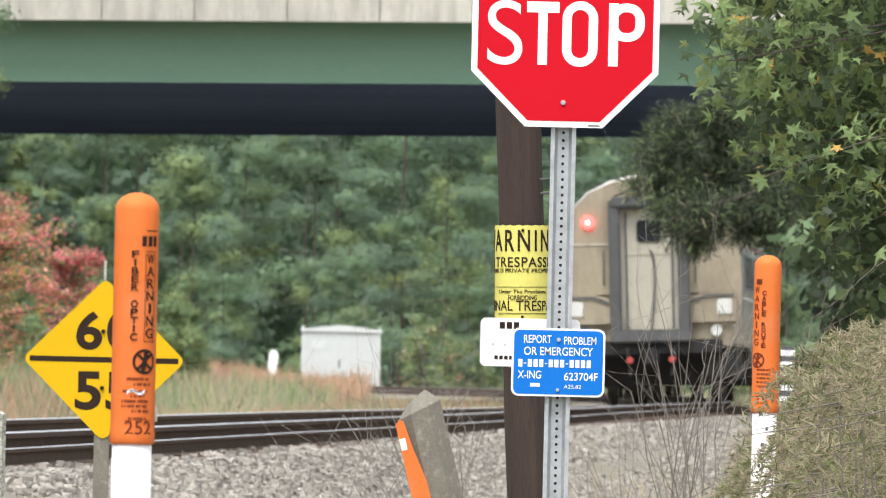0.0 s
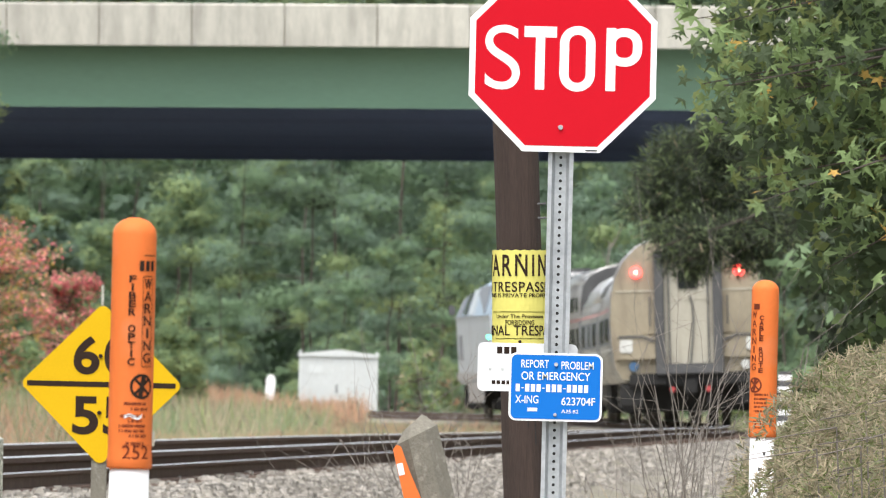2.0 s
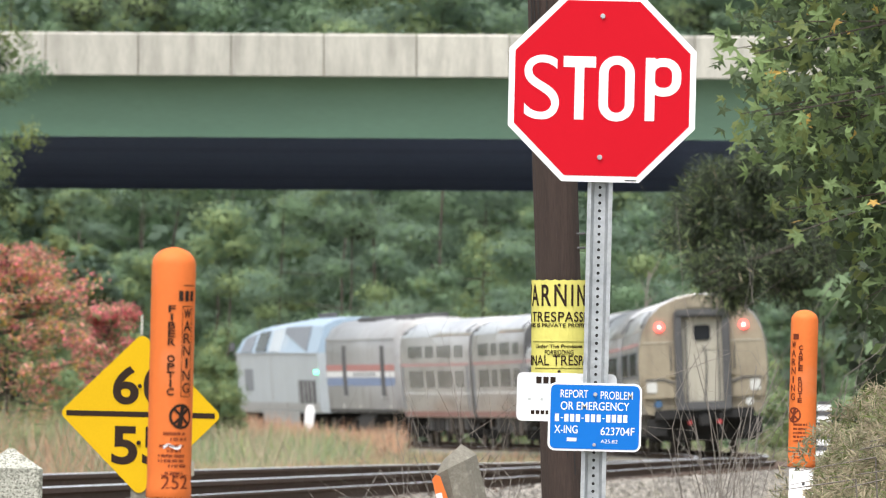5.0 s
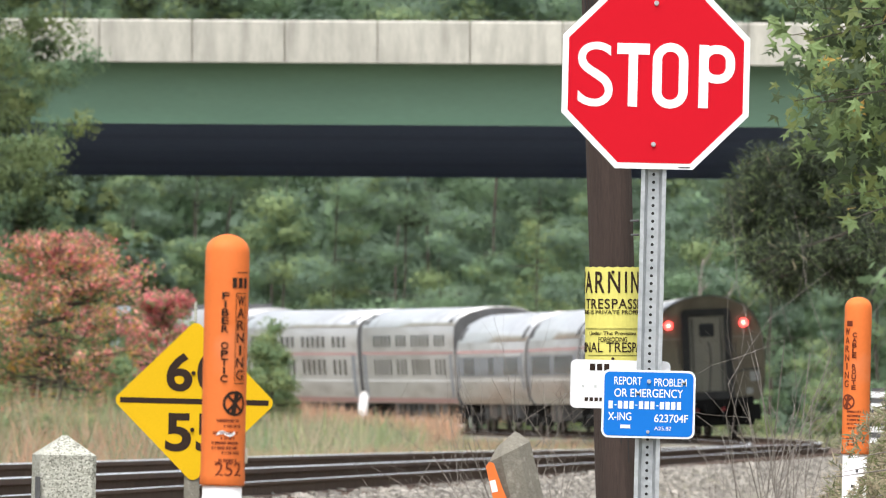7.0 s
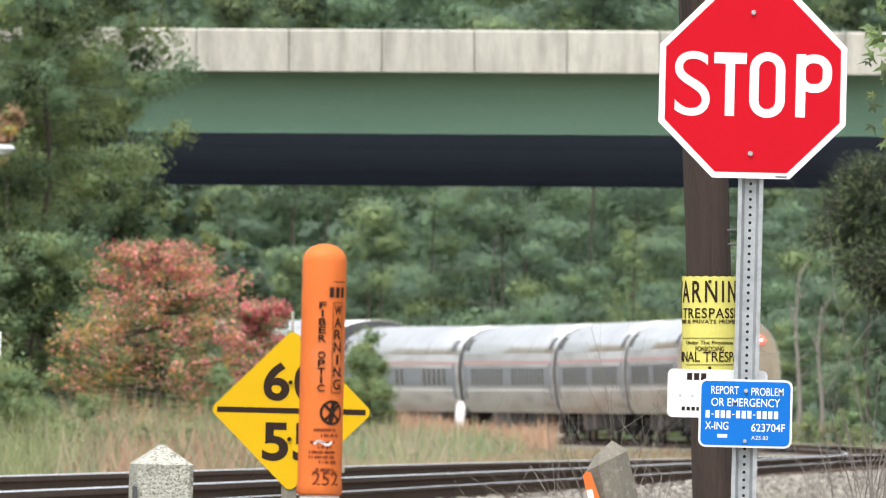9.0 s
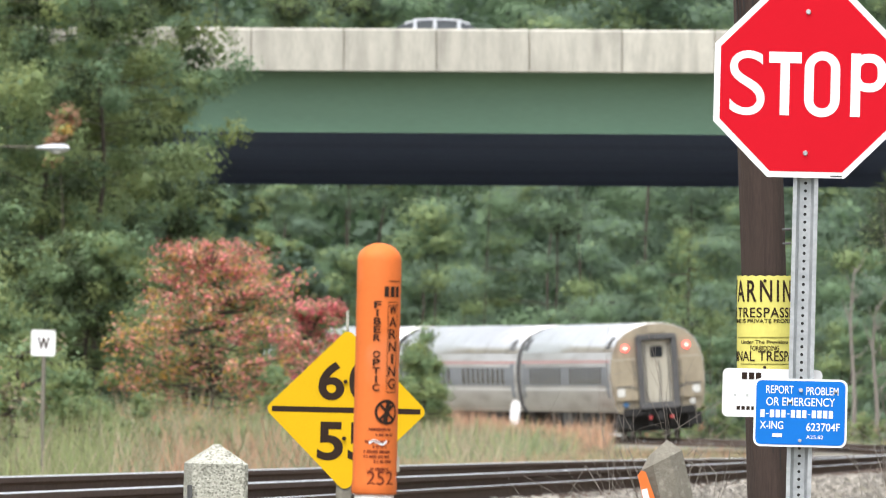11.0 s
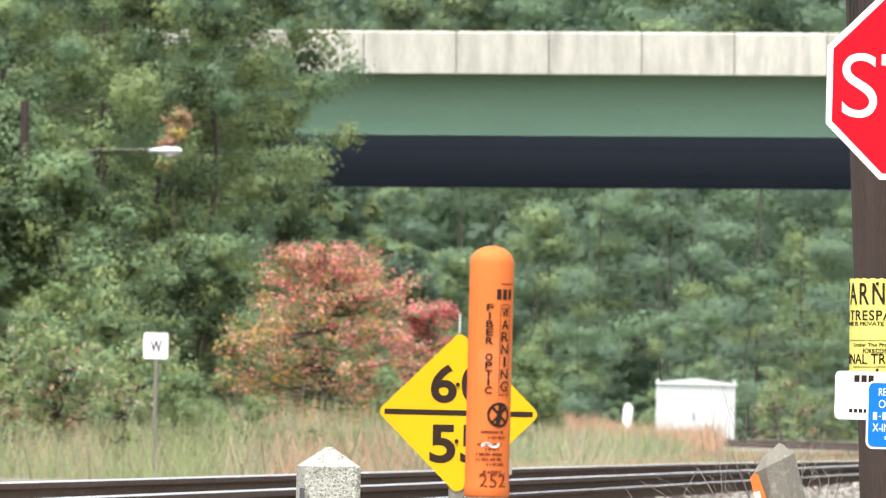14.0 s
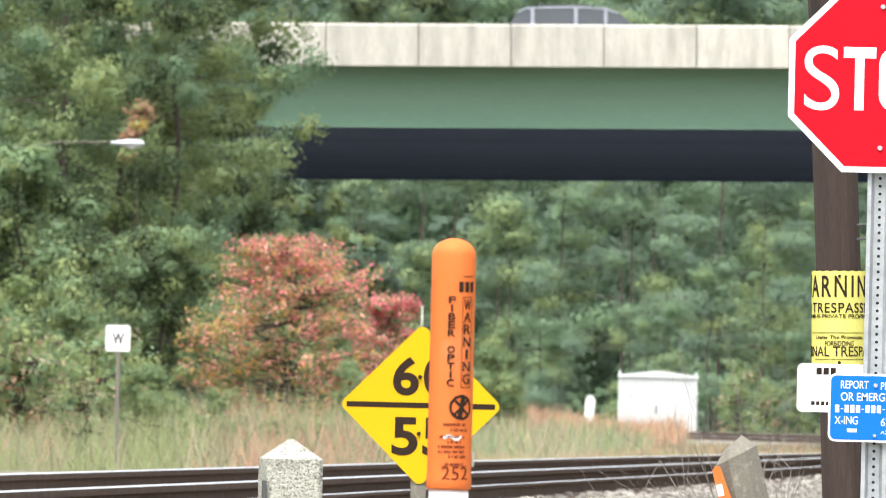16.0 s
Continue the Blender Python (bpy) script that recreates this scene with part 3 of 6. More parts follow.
        part("threshold", box(-0.70, 0.70, *yb(0.02, 0.34), 1.08, 1.30, 0.03), M_FRAME, dia)
        part("roof_hatch", box(-0.36, 0.36, *yb(0.0, 0.05), 3.66, 3.93, 0.02), M_TAN, end)
        door = part("end_door", box(-0.50, 0.50, *yb(0.035, 0.10), 1.30, 3.42, 0.012), M_DOOR, car, "dirty cream end door")
        part("door_window", box(-0.21, 0.21, *yb(0.10, 0.112), 2.84, 3.22, 0.03), M_GLASS, door, "small dark door window")
        part("door_rail", box(-0.42, 0.42, *yb(0.10, 0.115), 2.62, 2.65), M_DOOR, door)
        part("door_jamb", box(-0.42, -0.385, *yb(0.10, 0.13), 1.32, 3.36), M_FRAME, door)
        part("door_jamb", box(0.385, 0.42, *yb(0.10, 0.13), 1.32, 3.36), M_FRAME, door)
        hose = bmesh.new()
        pts = [(0.02, 2.70), (0.08, 2.55), (0.10, 2.2), (0.07, 1.8), (0.02, 1.35), (0.0, 1.05)]
        for (xa, za), (xb, zb) in zip(pts, pts[1:]):
            cyl((xa, ye + s * 0.14, za), (xb, ye + s * 0.14, zb), 0.018, 0.018, 8, bm=hose)
        part("hose", hose, M_FRAME, door)
        # steps and hoses
        part("underframe_panel", box(-1.15, 1.15, *yb(-1.0, -0.9), 0.32, 0.95, 0.02), M_BLACK, car)
        for q in (-1, 1):
            part("step", box(q * 1.2 - 0.25, q * 1.2 + 0.25, *yb(-0.4, 0.05), 0.45, 0.9, 0.03), M_BLACK, car)
            part("cable", cyl((q * 0.42, ye + s * 0.3, 1.0), (q * 0.36, ye + s * 0.4, 0.5), 0.03, n=8), M_BLACK, car)
            part("brake_hose_head", cyl((q * 0.37, ye + s * 0.4, 0.78), (q * 0.37, ye + s * 0.48, 0.78), 0.06, n=12), M_REDPIPE, car, "small red hose fitting")
    return car


def smooth_mesh(bm):
    me = bpy.data.meshes.new("shell")
    bm.to_mesh(me)
    bm.free()
    return smooth(me)


def trucks_and_tank(loco, h):
    part("fuel_tank", box(-1.4, 1.4, -2.2, 2.6, 0.35, 1.1, 0.1), M_BLACK, loco)
    for yy in (-h + 3.4, h - 3.6):
        bogie(loco, yy)


def striped_locomotive():
    loco = thing("trailing_locomotive", None, "silver diesel locomotive with red white and blue stripes", "locomotive", "cars of the passenger train")
    prof = [(1.45, 1.15), (1.52, 1.3), (1.54, 2.0), (1.54, 3.3), (1.50, 3.75), (1.25, 4.12), (0.8, 4.32), (0.2, 4.38)]
    h = 10.3
    body = part("body", smooth_mesh(prism([(-x, z) for x, z in prof] + [(x, z) for x, z in prof[::-1]], -h + 0.3, h - 0.3)), M_LOCO, loco)
    for s in (-1, 1):
        for z0, z1, m, nm in ((2.62, 2.84, M_LOCORED, "red_stripe"), (2.40, 2.60, M_WHITEBAND, "white_stripe"), (2.10, 2.38, M_BLUEBAND, "blue_stripe")):
            part(nm, strip(prof, s, z0, z1, -h + 0.32, h - 0.32, 0.006, 1), m, body)
        for i in range(6):
            part("letter_mark", strip(prof, s, 2.44, 2.56, 1.2 - 1.1 * i, 1.9 - 1.1 * i, 0.012, 1), M_BLUEGREY, body)
        for f in (0.28, 0.82):
            part("access_door", strip(prof, s, 1.75, 3.5, h - 20.6 * f - 0.55, h - 20.6 * f + 0.55, 0.014), M_FRAME, body, "dark recessed access door")
            part("door_sill", strip(prof, s, 1.66, 1.75, h - 20.6 * f - 0.6, h - 20.6 * f + 0.6, 0.03, 1), M_LOCO, body)
        part("gutter", strip(prof, s, 3.70, 3.75, -h + 0.32, h - 0.32, 0.03, 1), M_LOCO, body)
        part("skirt", strip(prof, s, 1.16, 1.28, -h + 0.32, h - 0.32, 0.02, 1), M_FRAME, body)
        for yy in (-h + 2.0, h - 5.0, 0.5):
            part("step_light", strip(prof, s, 1.32, 1.42, yy, yy + 0.5, 0.02, 1), M_LENS, body)
    for i in range(3):
        part("roof_fan", cyl((0, -h + 2 + i * 2.2, 4.3), (0, -h + 2 + i * 2.2, 4.50), 0.7, 0.65, 20), M_FRAME, body)
    part("roof_hatch", box(-0.85, 0.85, 0.5, 5.5, 4.28, 4.46, 0.05), M_FRAME, body, "dark roof hatch")
    part("rear_door", box(-0.4, 0.4, -h + 0.24, -h + 0.3, 1.4, 3.4, 0.01), M_DOOR, loco)
    trucks_and_tank(loco, h)
    return loco


def leading_locomotive():
    """A monocoque cab unit: upright sides, canted window band, roof rising to the rear, rounded nose."""
    loco = thing("leading_locomotive", None, "pale blue grey diesel locomotive with a rounded nose", "locomotive", "cars of the passenger train")
    h = 10.3
    ys = [h, h - 0.25, h - 0.8, h - 2.2, h - 6, h - 13.5, -h + 0.3]
    wide = [1.15, 1.36, 1.48, 1.54, 1.54, 1.54, 1.54]
    high = [3.55, 3.78, 3.95, 4.08, 4.26, 4.45, 4.45]

    def shape(y):
        return float(np.interp(-y, [-v for v in ys], wide)), float(np.interp(-y, [-v for v in ys], high))

    def loft(outline):
        bm = bmesh.new()
        rings = [[bm.verts.new((x, y, z)) for x, z in outline(*shape(y))] for y in ys]
        n = len(rings[0])
        bm.faces.new(rings[0])
        bm.faces.new(rings[-1][::-1])
        for p, q in zip(rings, rings[1:]):
            for j in range(n):
                bm.faces.new((p[j], q[j], q[(j + 1) % n], p[(j + 1) % n]))
        bmesh.ops.recalc_face_normals(bm, faces=bm.faces)
        return bm
    body = part("body", loft(lambda w, t: [(-w + 0.06, 1.12), (-w, 1.25), (-w, 3.28), (w, 3.28), (w, 1.25), (w - 0.06, 1.12)]), M_NOSE, loco, "pale blue grey body")
    upper = part("cab_top", loft(lambda w, t: [(-w + 0.004, 3.282), (-w * 0.80, t - 0.22), (-w * 0.55, t - 0.05), (-w * 0.2, t), (w * 0.2, t), (w * 0.55, t - 0.05), (w * 0.80, t - 0.22), (w - 0.004, 3.282)]), M_CABTOP, loco, "blue tinted canted roof")

    def along(f):
        return h - 20.6 * f

    def canted(s, f0, f1, t0, t1, t0b, t1b, material, name, label=""):
        """A pane on the canted band between the side and the roof; t: how far up it, at either end."""
        bm = bmesh.new()
        vs = []
        for d in (0.0, 0.03):
            for f, t in ((f0, t0), (f0, t1), (f1, t1b), (f1, t0b)):
                w, top = shape(along(f))
                vs.append(bm.verts.new((s * (w - 0.2 * w * t + d), along(f), 3.285 + (top - 0.22 - 3.285) * t + d * 0.5)))
        for q in ((0, 1, 2, 3), (7, 6, 5, 4), (0, 4, 5, 1), (1, 5, 6, 2), (2, 6, 7, 3), (3, 7, 4, 0)):
            bm.faces.new([vs[i] for i in q])
        bmesh.ops.recalc_face_normals(bm, faces=bm.faces)
        part(name, bm, material, upper, label)
    for s in (-1, 1):
        canted(s, 0.12, 0.24, 0.05, 0.85, 0.05, 0.95, M_BLUEGREY, "cab_window", "dark cab window")
        canted(s, 0.28, 0.40, 0.05, 0.95, 0.05, 0.95, M_GLASS, "cab_window", "dark cab window")
        canted(s, 0.44, 0.56, 0.05, 0.95, 0.05, 0.95, M_NOSE, "cab_panel")
        canted(s, 0.58, 0.86, 0.75, 0.98, 0.05, 0.98, M_BLUEGREY, "side_window", "dark triangular side window")

        def plate(name, f0, f1, z0, z1, m, label="", d=0.02):
            xa, xb = s * 1.53, s * (1.54 + d)
            part(name, box(min(xa, xb), max(xa, xb), along(f1), along(f0), z0, z1, 0.008), m, body, label)
        plate("cab_door", 0.15, 0.24, 1.9, 2.7, M_BLUEGREY, "dark oval door window")
        plate("side_grille", 0.75, 0.94, 1.46, 2.3, M_FRAME, "dark cooling grille")
        for i in range(4):
            plate("grille_bar", 0.765 + 0.045 * i, 0.772 + 0.045 * i, 1.46, 2.3, M_LOCO, d=0.035)
        plate("crease", 0.03, 1.0 - 0.02, 3.24, 3.28, M_LOCO, d=0.03)
        plate("seam", 0.45, 0.455, 1.3, 3.2, M_LOCO, d=0.01)
        plate("lower_panel", 0.06, 0.97, 1.25, 1.5, M_LOCO, d=0.012)
        plate("skirt", 0.33, 0.74, 0.55, 1.2, M_LOCO, "light grey skirt between the trucks", d=0.0)
        part("mirror", box(min(s * 1.5, s * 1.7), max(s * 1.5, s * 1.7), h - 0.9, h - 0.75, 3.34, 3.68, 0.03), M_FRAME, loco, "dark mirror")
    part("marker_lamp", box(-1.62, -1.54, -h + 0.5, -h + 1.0, 2.54, 2.66, 0.01), M_GREENLAMP, body, "small green class lamp")
    part("pilot", box(-1.3, 1.3, h - 0.7, h - 0.2, 0.35, 1.12, 0.05), M_BLACK, loco)
    part("horn", box(-0.3, 0.3, h - 14, h - 13.2, 4.42, 4.62, 0.04), M_FRAME, upper)
    trucks_and_tank(loco, h)
    return loco


def build_train():
    n9 = [-10.6 + 1.06 * i for i in range(9)] + [1.2 + 1.06 * i for i in range(9)]
    cafe = [-10.6 + 1.06 * i for i in range(5)] + [-1.5, -0.44] + [6.0 + 1.06 * i for i in range(4)]
    view = [-10.8 + 1.1 * i for i in range(19) if i not in (3, 9, 13)]
    made = []
    made.append(coach("tail_coach", "stainless steel passenger coach with grimy tan end and lit tail lamps", HALF, 27.1, n9, tail=True))
    c = coach("passenger_coach", "stainless steel tube-sided passenger coach with dark windows", HALF, 27.1, n9)
    made += [c, copy_thing(c, Matrix())]
    made.append(coach("cafe_car", "stainless steel cafe car with few windows", HALF, 27.1, cafe))
    v = coach("sleeping_car", "tall stainless steel sleeping car with two window rows", HIGH, 27.1, view, upper=view, band=False)
    made.append(v)
    made.append(copy_thing(v, Matrix()))
    made.append(striped_locomotive())
    made.append(leading_locomotive())
    return made


# positions along the line, by length
ALONG = [0.0]
_y = 300.0
while _y < 900:
    ALONG.append(ALONG[-1] + math.hypot(0.5, track_x(_y + 0.5) - track_x(_y)))
    _y += 0.5


def at_length(s):
    i = max(0, min(len(ALONG) - 2, int(np.searchsorted(ALONG, s)) - 1))
    return 300.0 + 0.5 * (i + (s - ALONG[i]) / (ALONG[i + 1] - ALONG[i]))


def car_pose(s):
    """The pose of a car whose middle lies s metres along the line."""
    ya, yb = at_length(s - 9), at_length(s + 9)
    xa, xb = track_x(ya), track_x(yb)
    ym = (ya + yb) / 2
    return pose((xa + xb) / 2, ym, (track_z(ya) + track_z(yb)) / 2, math.degrees(math.atan2(track_z(yb) - track_z(ya), yb - ya)), -track_cant(ym), math.degrees(math.atan2(xa - xb, yb - ya)))


TRAIN_SPEED, TAIL_START = 27.07, 309.6


def move_train(cars):
    times = [0.5 * i for i in range(33)]
    back = 0.0
    for c, length in zip(cars, (27.6, 27.6, 27.6, 27.6, 27.6, 27.6, 22.0, 22.0)):
        rows = []
        for t in times:
            tail_y = TAIL_START + TRAIN_SPEED * t
            s = np.interp(tail_y, [300 + 0.5 * i for i in range(len(ALONG))], ALONG) + back + length / 2
            rows.append((t, car_pose(float(s))))
        walk(c, rows)
        back += length


# ---- signs and posts beside the crossing ----
def octagon(w):
    r = w / 2 / math.cos(math.pi / 8)
    return [(r * math.cos(math.pi / 8 + i * math.pi / 4), r * math.sin(math.pi / 8 + i * math.pi / 4)) for i in range(8)]


def rounded(w, h, r, n=5):
    pts = []
    for cx, cz, a0 in ((w / 2 - r, h / 2 - r, 0), (-w / 2 + r, h / 2 - r, 90), (-w / 2 + r, -h / 2 + r, 180), (w / 2 - r, -h / 2 + r, 270)):
        pts += [(cx + r * math.cos(radians(a0 + 90 * i / n)), cz + r * math.sin(radians(a0 + 90 * i / n))) for i in range(n + 1)]
    return pts


def words(parent, body, x, z, height, material, y, width=None, name="lettering", bold=0.0):
    return part(name, shift(text_mesh(body, height, width, bold=bold), x, y, z), material, parent)


def bar(parent, x0, x1, z0, z1, y, material, name="text_bar"):
    return part(name, box(x0, x1, y - 0.0006, y, z0, z1), material, parent)


def sign_post(x, y, top):
    post = thing("sign_post", pose(x, y, 0), "galvanised steel channel post punched with holes, set in gravel", "sign post")
    prof = [(-0.041, 0.0), (-0.028, 0.0), (-0.018, 0.026), (0.018, 0.026), (0.028, 0.0), (0.041, 0.0), (0.041, 0.004), (0.031, 0.004), (0.021, 0.031), (-0.021, 0.031), (-0.031, 0.004), (-0.041, 0.004)]
    bm = bmesh.new()
    lo = [bm.verts.new((px, py, -0.3)) for px, py in prof]
    hi = [bm.verts.new((px, py, top)) for px, py in prof]
    n = len(prof)
    bm.faces.new(lo)
    bm.faces.new(hi[::-1])
    for i in range(n):
        bm.faces.new((lo[i], hi[i], hi[(i + 1) % n], lo[(i + 1) % n]))
    bmesh.ops.recalc_face_normals(bm, faces=bm.faces)
    ch = part("channel", bm, M_GALV, post)
    z = 0.05
    k = 0
    me = bpy.data.meshes.new("punched_hole")
    hb = cyl((0, 0.0255, 0), (0, 0.0262, 0), 0.0052, n=10)
    hb.to_mesh(me)
    hb.free()
    me.materials.append(M_BLACK)
    while z < top:
        part("punched_hole", me, None, ch, m=pose(0, 0, z))
        z += 0.0254
    return post


def stop_sign(x, y, z):
    s = thing("stop_sign", pose(x, y, z), "red octagonal stop sign with white letters on a steel post", "stop sign")
    plate = part("plate", prism(octagon(0.61), 0, 0.003), M_SIGNWHITE, s, "white bordered aluminium plate")
    part("red_face", prism(octagon(0.570), -0.0012, 0), M_SIGNRED, s, "red reflective face")
    words(s, "S", -0.197, 0.0, 0.211, M_SIGNWHITE, -0.0014, 0.115, "letter", bold=-0.003)
    y0, y1, k = -0.0022, -0.0013, 0.0305
    bm = box(-0.0745 - 0.053, -0.0745 + 0.053, y0, y1, 0.067, 0.103)
    box(-0.0745 - k / 2, -0.0745 + k / 2, y0, y1, -0.103, 0.067, bm=bm)
    part("letter", bm, M_SIGNWHITE, s)

    def hoop(cx, cz, w, h, r, sides=(0, 1)):
        """A rounded letter stroke of even width between two rounded outlines."""
        bm = bmesh.new()
        o, q = rounded(w, h, r, 8), rounded(w - 2 * k, h - 2 * k * 0.94, max(0.006, r - k), 8)
        rings = [[bm.verts.new((cx + px, yy, cz + pz)) for px, pz in ring] for ring in (o, q) for yy in (y0, y1)]
        n = len(o)
        for i in range(n):
            j = (i + 1) % n
            bm.faces.new((rings[0][i], rings[0][j], rings[2][j], rings[2][i]))
            bm.faces.new((rings[0][i], rings[1][i], rings[1][j], rings[0][j]))
            bm.faces.new((rings[2][i], rings[2][j], rings[3][j], rings[3][i]))
        bmesh.ops.recalc_face_normals(bm, faces=bm.faces)
        return bm
    part("letter", hoop(0.047, 0.0, 0.116, 0.214, 0.0575), M_SIGNWHITE, s)
    bm = hoop(0.1985, 0.0405, 0.117, 0.125, 0.054)
    box(0.140, 0.140 + k + 0.001, y0 - 0.0004, y1, -0.103, 0.103, bm=bm)
    part("letter", bm, M_SIGNWHITE, s)
    for zz in (-0.225, 0.235):
        part("bolt", cyl((-0.003, -0.0012, zz), (-0.003, -0.008, zz), 0.009, 0.007, 10), M_GALV, s)
    bar(s, 0.08, 0.118, -0.3, -0.296, -0.0008, M_FRAME)
    return s


def report_sign(x, y, z):
    s = thing("report_sign", pose(x, y, z), "small blue sign with white writing for reporting a problem or emergency", "sign")
    part("plate", prism(rounded(0.304, 0.222, 0.024), 0, 0.002), M_SIGNWHITE, s)
    part("blue_face", prism(rounded(0.290, 0.208, 0.018), -0.001, 0), M_SIGNBLUE, s, "blue reflective face")
    y = -0.0012
    words(s, "REPORT", -0.068, 0.075, 0.026, M_SIGNWHITE, y, 0.090, bold=0.006)
    words(s, "PROBLEM", 0.070, 0.072, 0.026, M_SIGNWHITE, y, 0.105, bold=0.006)
    words(s, "OR EMERGENCY", 0.0, 0.036, 0.027, M_SIGNWHITE, y, 0.224, bold=0.006)
    x = -0.130
    for count in (1, 3, 3, 4):
        for i in range(count):
            bar(s, x, x + 0.0135, -0.016, 0.009, y, M_SIGNWHITE, "number_bar")
            x += 0.0185
        if count < 4:
            bar(s, x, x + 0.008, -0.0055, -0.0025, y, M_SIGNWHITE, "dash")
            x += 0.0125
    words(s, "X-ING", -0.093, -0.041, 0.026, M_SIGNWHITE, y, 0.076, bold=0.006)
    words(s, "623704F", 0.075, -0.045, 0.026, M_SIGNWHITE, y, 0.110, bold=0.006)
    bar(s, -0.090, -0.058, -0.080, -0.068, y, M_SIGNWHITE, "small_mark")
    words(s, "A25.82", 0.048, -0.078, 0.012, M_SIGNWHITE, y, 0.056)
    part("bolt", cyl((0.0, -0.001, 0.074), (0.0, -0.008, 0.074), 0.007, 0.006, 10), M_GALV, s)
    part("bolt", cyl((0.0, -0.001, -0.09), (0.0, -0.006, -0.09), 0.006, 0.005, 10), M_GALV, s)
    return s


def notice_plate(x, y, z):
    s = thing("notice_plate", pose(x, y, z), "white rounded railway notice plate with faded writing, behind the post", "sign")
    part("plate", prism(rounded(0.325, 0.158, 0.018), 0, 0.002), M_SIGNWHITE, s)
    for i in range(3):
        bar(s, -0.100 + i * 0.023, -0.100 + i * 0.023 + 0.017, 0.044, 0.066, -0.0006, M_INK, "letter_mark")
    for i in range(5):
        bar(s, -0.115 + 0.016 * i, -0.104 + 0.016 * i, -0.056, -0.044, -0.0006, M_INK, "faded_mark")
    for i in range(3):
        bar(s, -0.125 + 0.04 * i, -0.117 + 0.04 * i, -0.012, -0.004, -0.0006, M_CABINET, "faded_mark")


def wood_pole(x, y):
    p = thing("wooden_pole", pose(x, y, 0, 0, -3.2, 0), "dark stained round timber pole, slightly leaning", "pole")
    bm = bmesh.new()
    n, rings = 24, 26
    rr = random.Random(4)
    vs = []
    for i in range(rings):
        z = -0.4 + 7.6 * i / (rings - 1)
        r = 0.086 - 0.003 * z
        vs.append([bm.verts.new((r * (1 + 0.02 * rr.uniform(-1, 1)) * math.cos(2 * math.pi * j / n), r * (1 + 0.02 * rr.uniform(-1, 1)) * math.sin(2 * math.pi * j / n), z)) for j in range(n)])
    for i in range(rings - 1):
        for j in range(n):
            bm.faces.new((vs[i][j], vs[i][(j + 1) % n], vs[i + 1][(j + 1) % n], vs[i + 1][j]))
    bm.faces.new(vs[0][::-1])
    bm.faces.new(vs[-1])
    shaft = part("shaft", bm, M_POLE, p)
    for i in range(7):
        cz = rr.uniform(0.9, 3.2)
        an = radians(rr.uniform(-60, 60))
        part("crack", box(-0.002, 0.002, -0.001, 0.002, cz, cz + rr.uniform(0.2, 0.7)), M_BLACK, shaft, m=Matrix.Translation((0.0835 * math.sin(an), -0.0835 * math.cos(an), 0)))
    part("wire_staple", cyl((0.07, -0.06, 2.02), (0.10, -0.06, 2.02), 0.004, n=6), M_FRAME, p)
    part("wire_staple", cyl((0.07, -0.06, 1.97), (0.10, -0.06, 1.97), 0.004, n=6), M_FRAME, p)
    return p


def poster(x, y, z):
    s = thing("warning_poster", pose(x, y, z, 0, -1.2, 0), "pale yellow no trespassing poster wrapped round a timber pole", "poster")
    R = 0.098
    sheet = bmesh.new()
    n = 24
    half = 0.19 / R
    rows_ = []
    for zz in (-0.166, -0.05, 0.06, 0.166):
        rows_.append([sheet.verts.new((R * math.sin(-half + 2 * half * i / n), -R * math.cos(-half + 2 * half * i / n), zz + 0.002 * math.sin(3 * i))) for i in range(n + 1)])
    for a_, b_ in zip(rows_, rows_[1:]):
        for i in range(n):
            sheet.faces.new((a_[i], a_[i + 1], b_[i + 1], b_[i]))
    ob = part("sheet", sheet, M_PALEYELLOW, s)
    so = ob.modifiers.new("thickness", "SOLIDIFY")
    so.thickness, so.offset = 0.0012, -1

    def line(body, zz, h, w, dx=0.0, spacing=1.0, bold=0.004):
        me = shift(text_mesh(body, h, w, spacing, bold), dx, 0, 0)
        part("lettering", shift(wrap(me, R), 0, 0, zz), M_INK, s)
    line("WARNING", 0.112, 0.078, 0.375, -0.016, 1.28, 0.012)
    line("NO TRESPASSING", 0.036, 0.036, 0.40, -0.012, 1.12, 0.01)
    line("THIS IS PRIVATE PROPERTY", 0.006, 0.014, 0.29)
    for zz, w in ((-0.052, 0.24), (-0.146, 0.20)):
        me = bpy.data.meshes.new("rule")
        b = box(-w / 2, w / 2, -0.0004, 0, -0.001, 0.001)
        bmesh.ops.subdivide_edges(b, edges=list(b.edges), cuts=12)
        b.to_mesh(me)
        b.free()
        part("rule", shift(wrap(me, R), 0, 0, zz), M_INK, s)
    line("Under The Provisions", -0.068, 0.013, 0.19)
    line("FORBIDDING", -0.090, 0.017, 0.105)
    line("CRIMINAL TRESPASS", -0.118, 0.036, 0.40, -0.035)
    for zz in (0.148, -0.158):
        part("nail", cyl((0, -R - 0.001, zz), (0, -R - 0.006, zz), 0.006, 0.005, 8), M_INK, s)


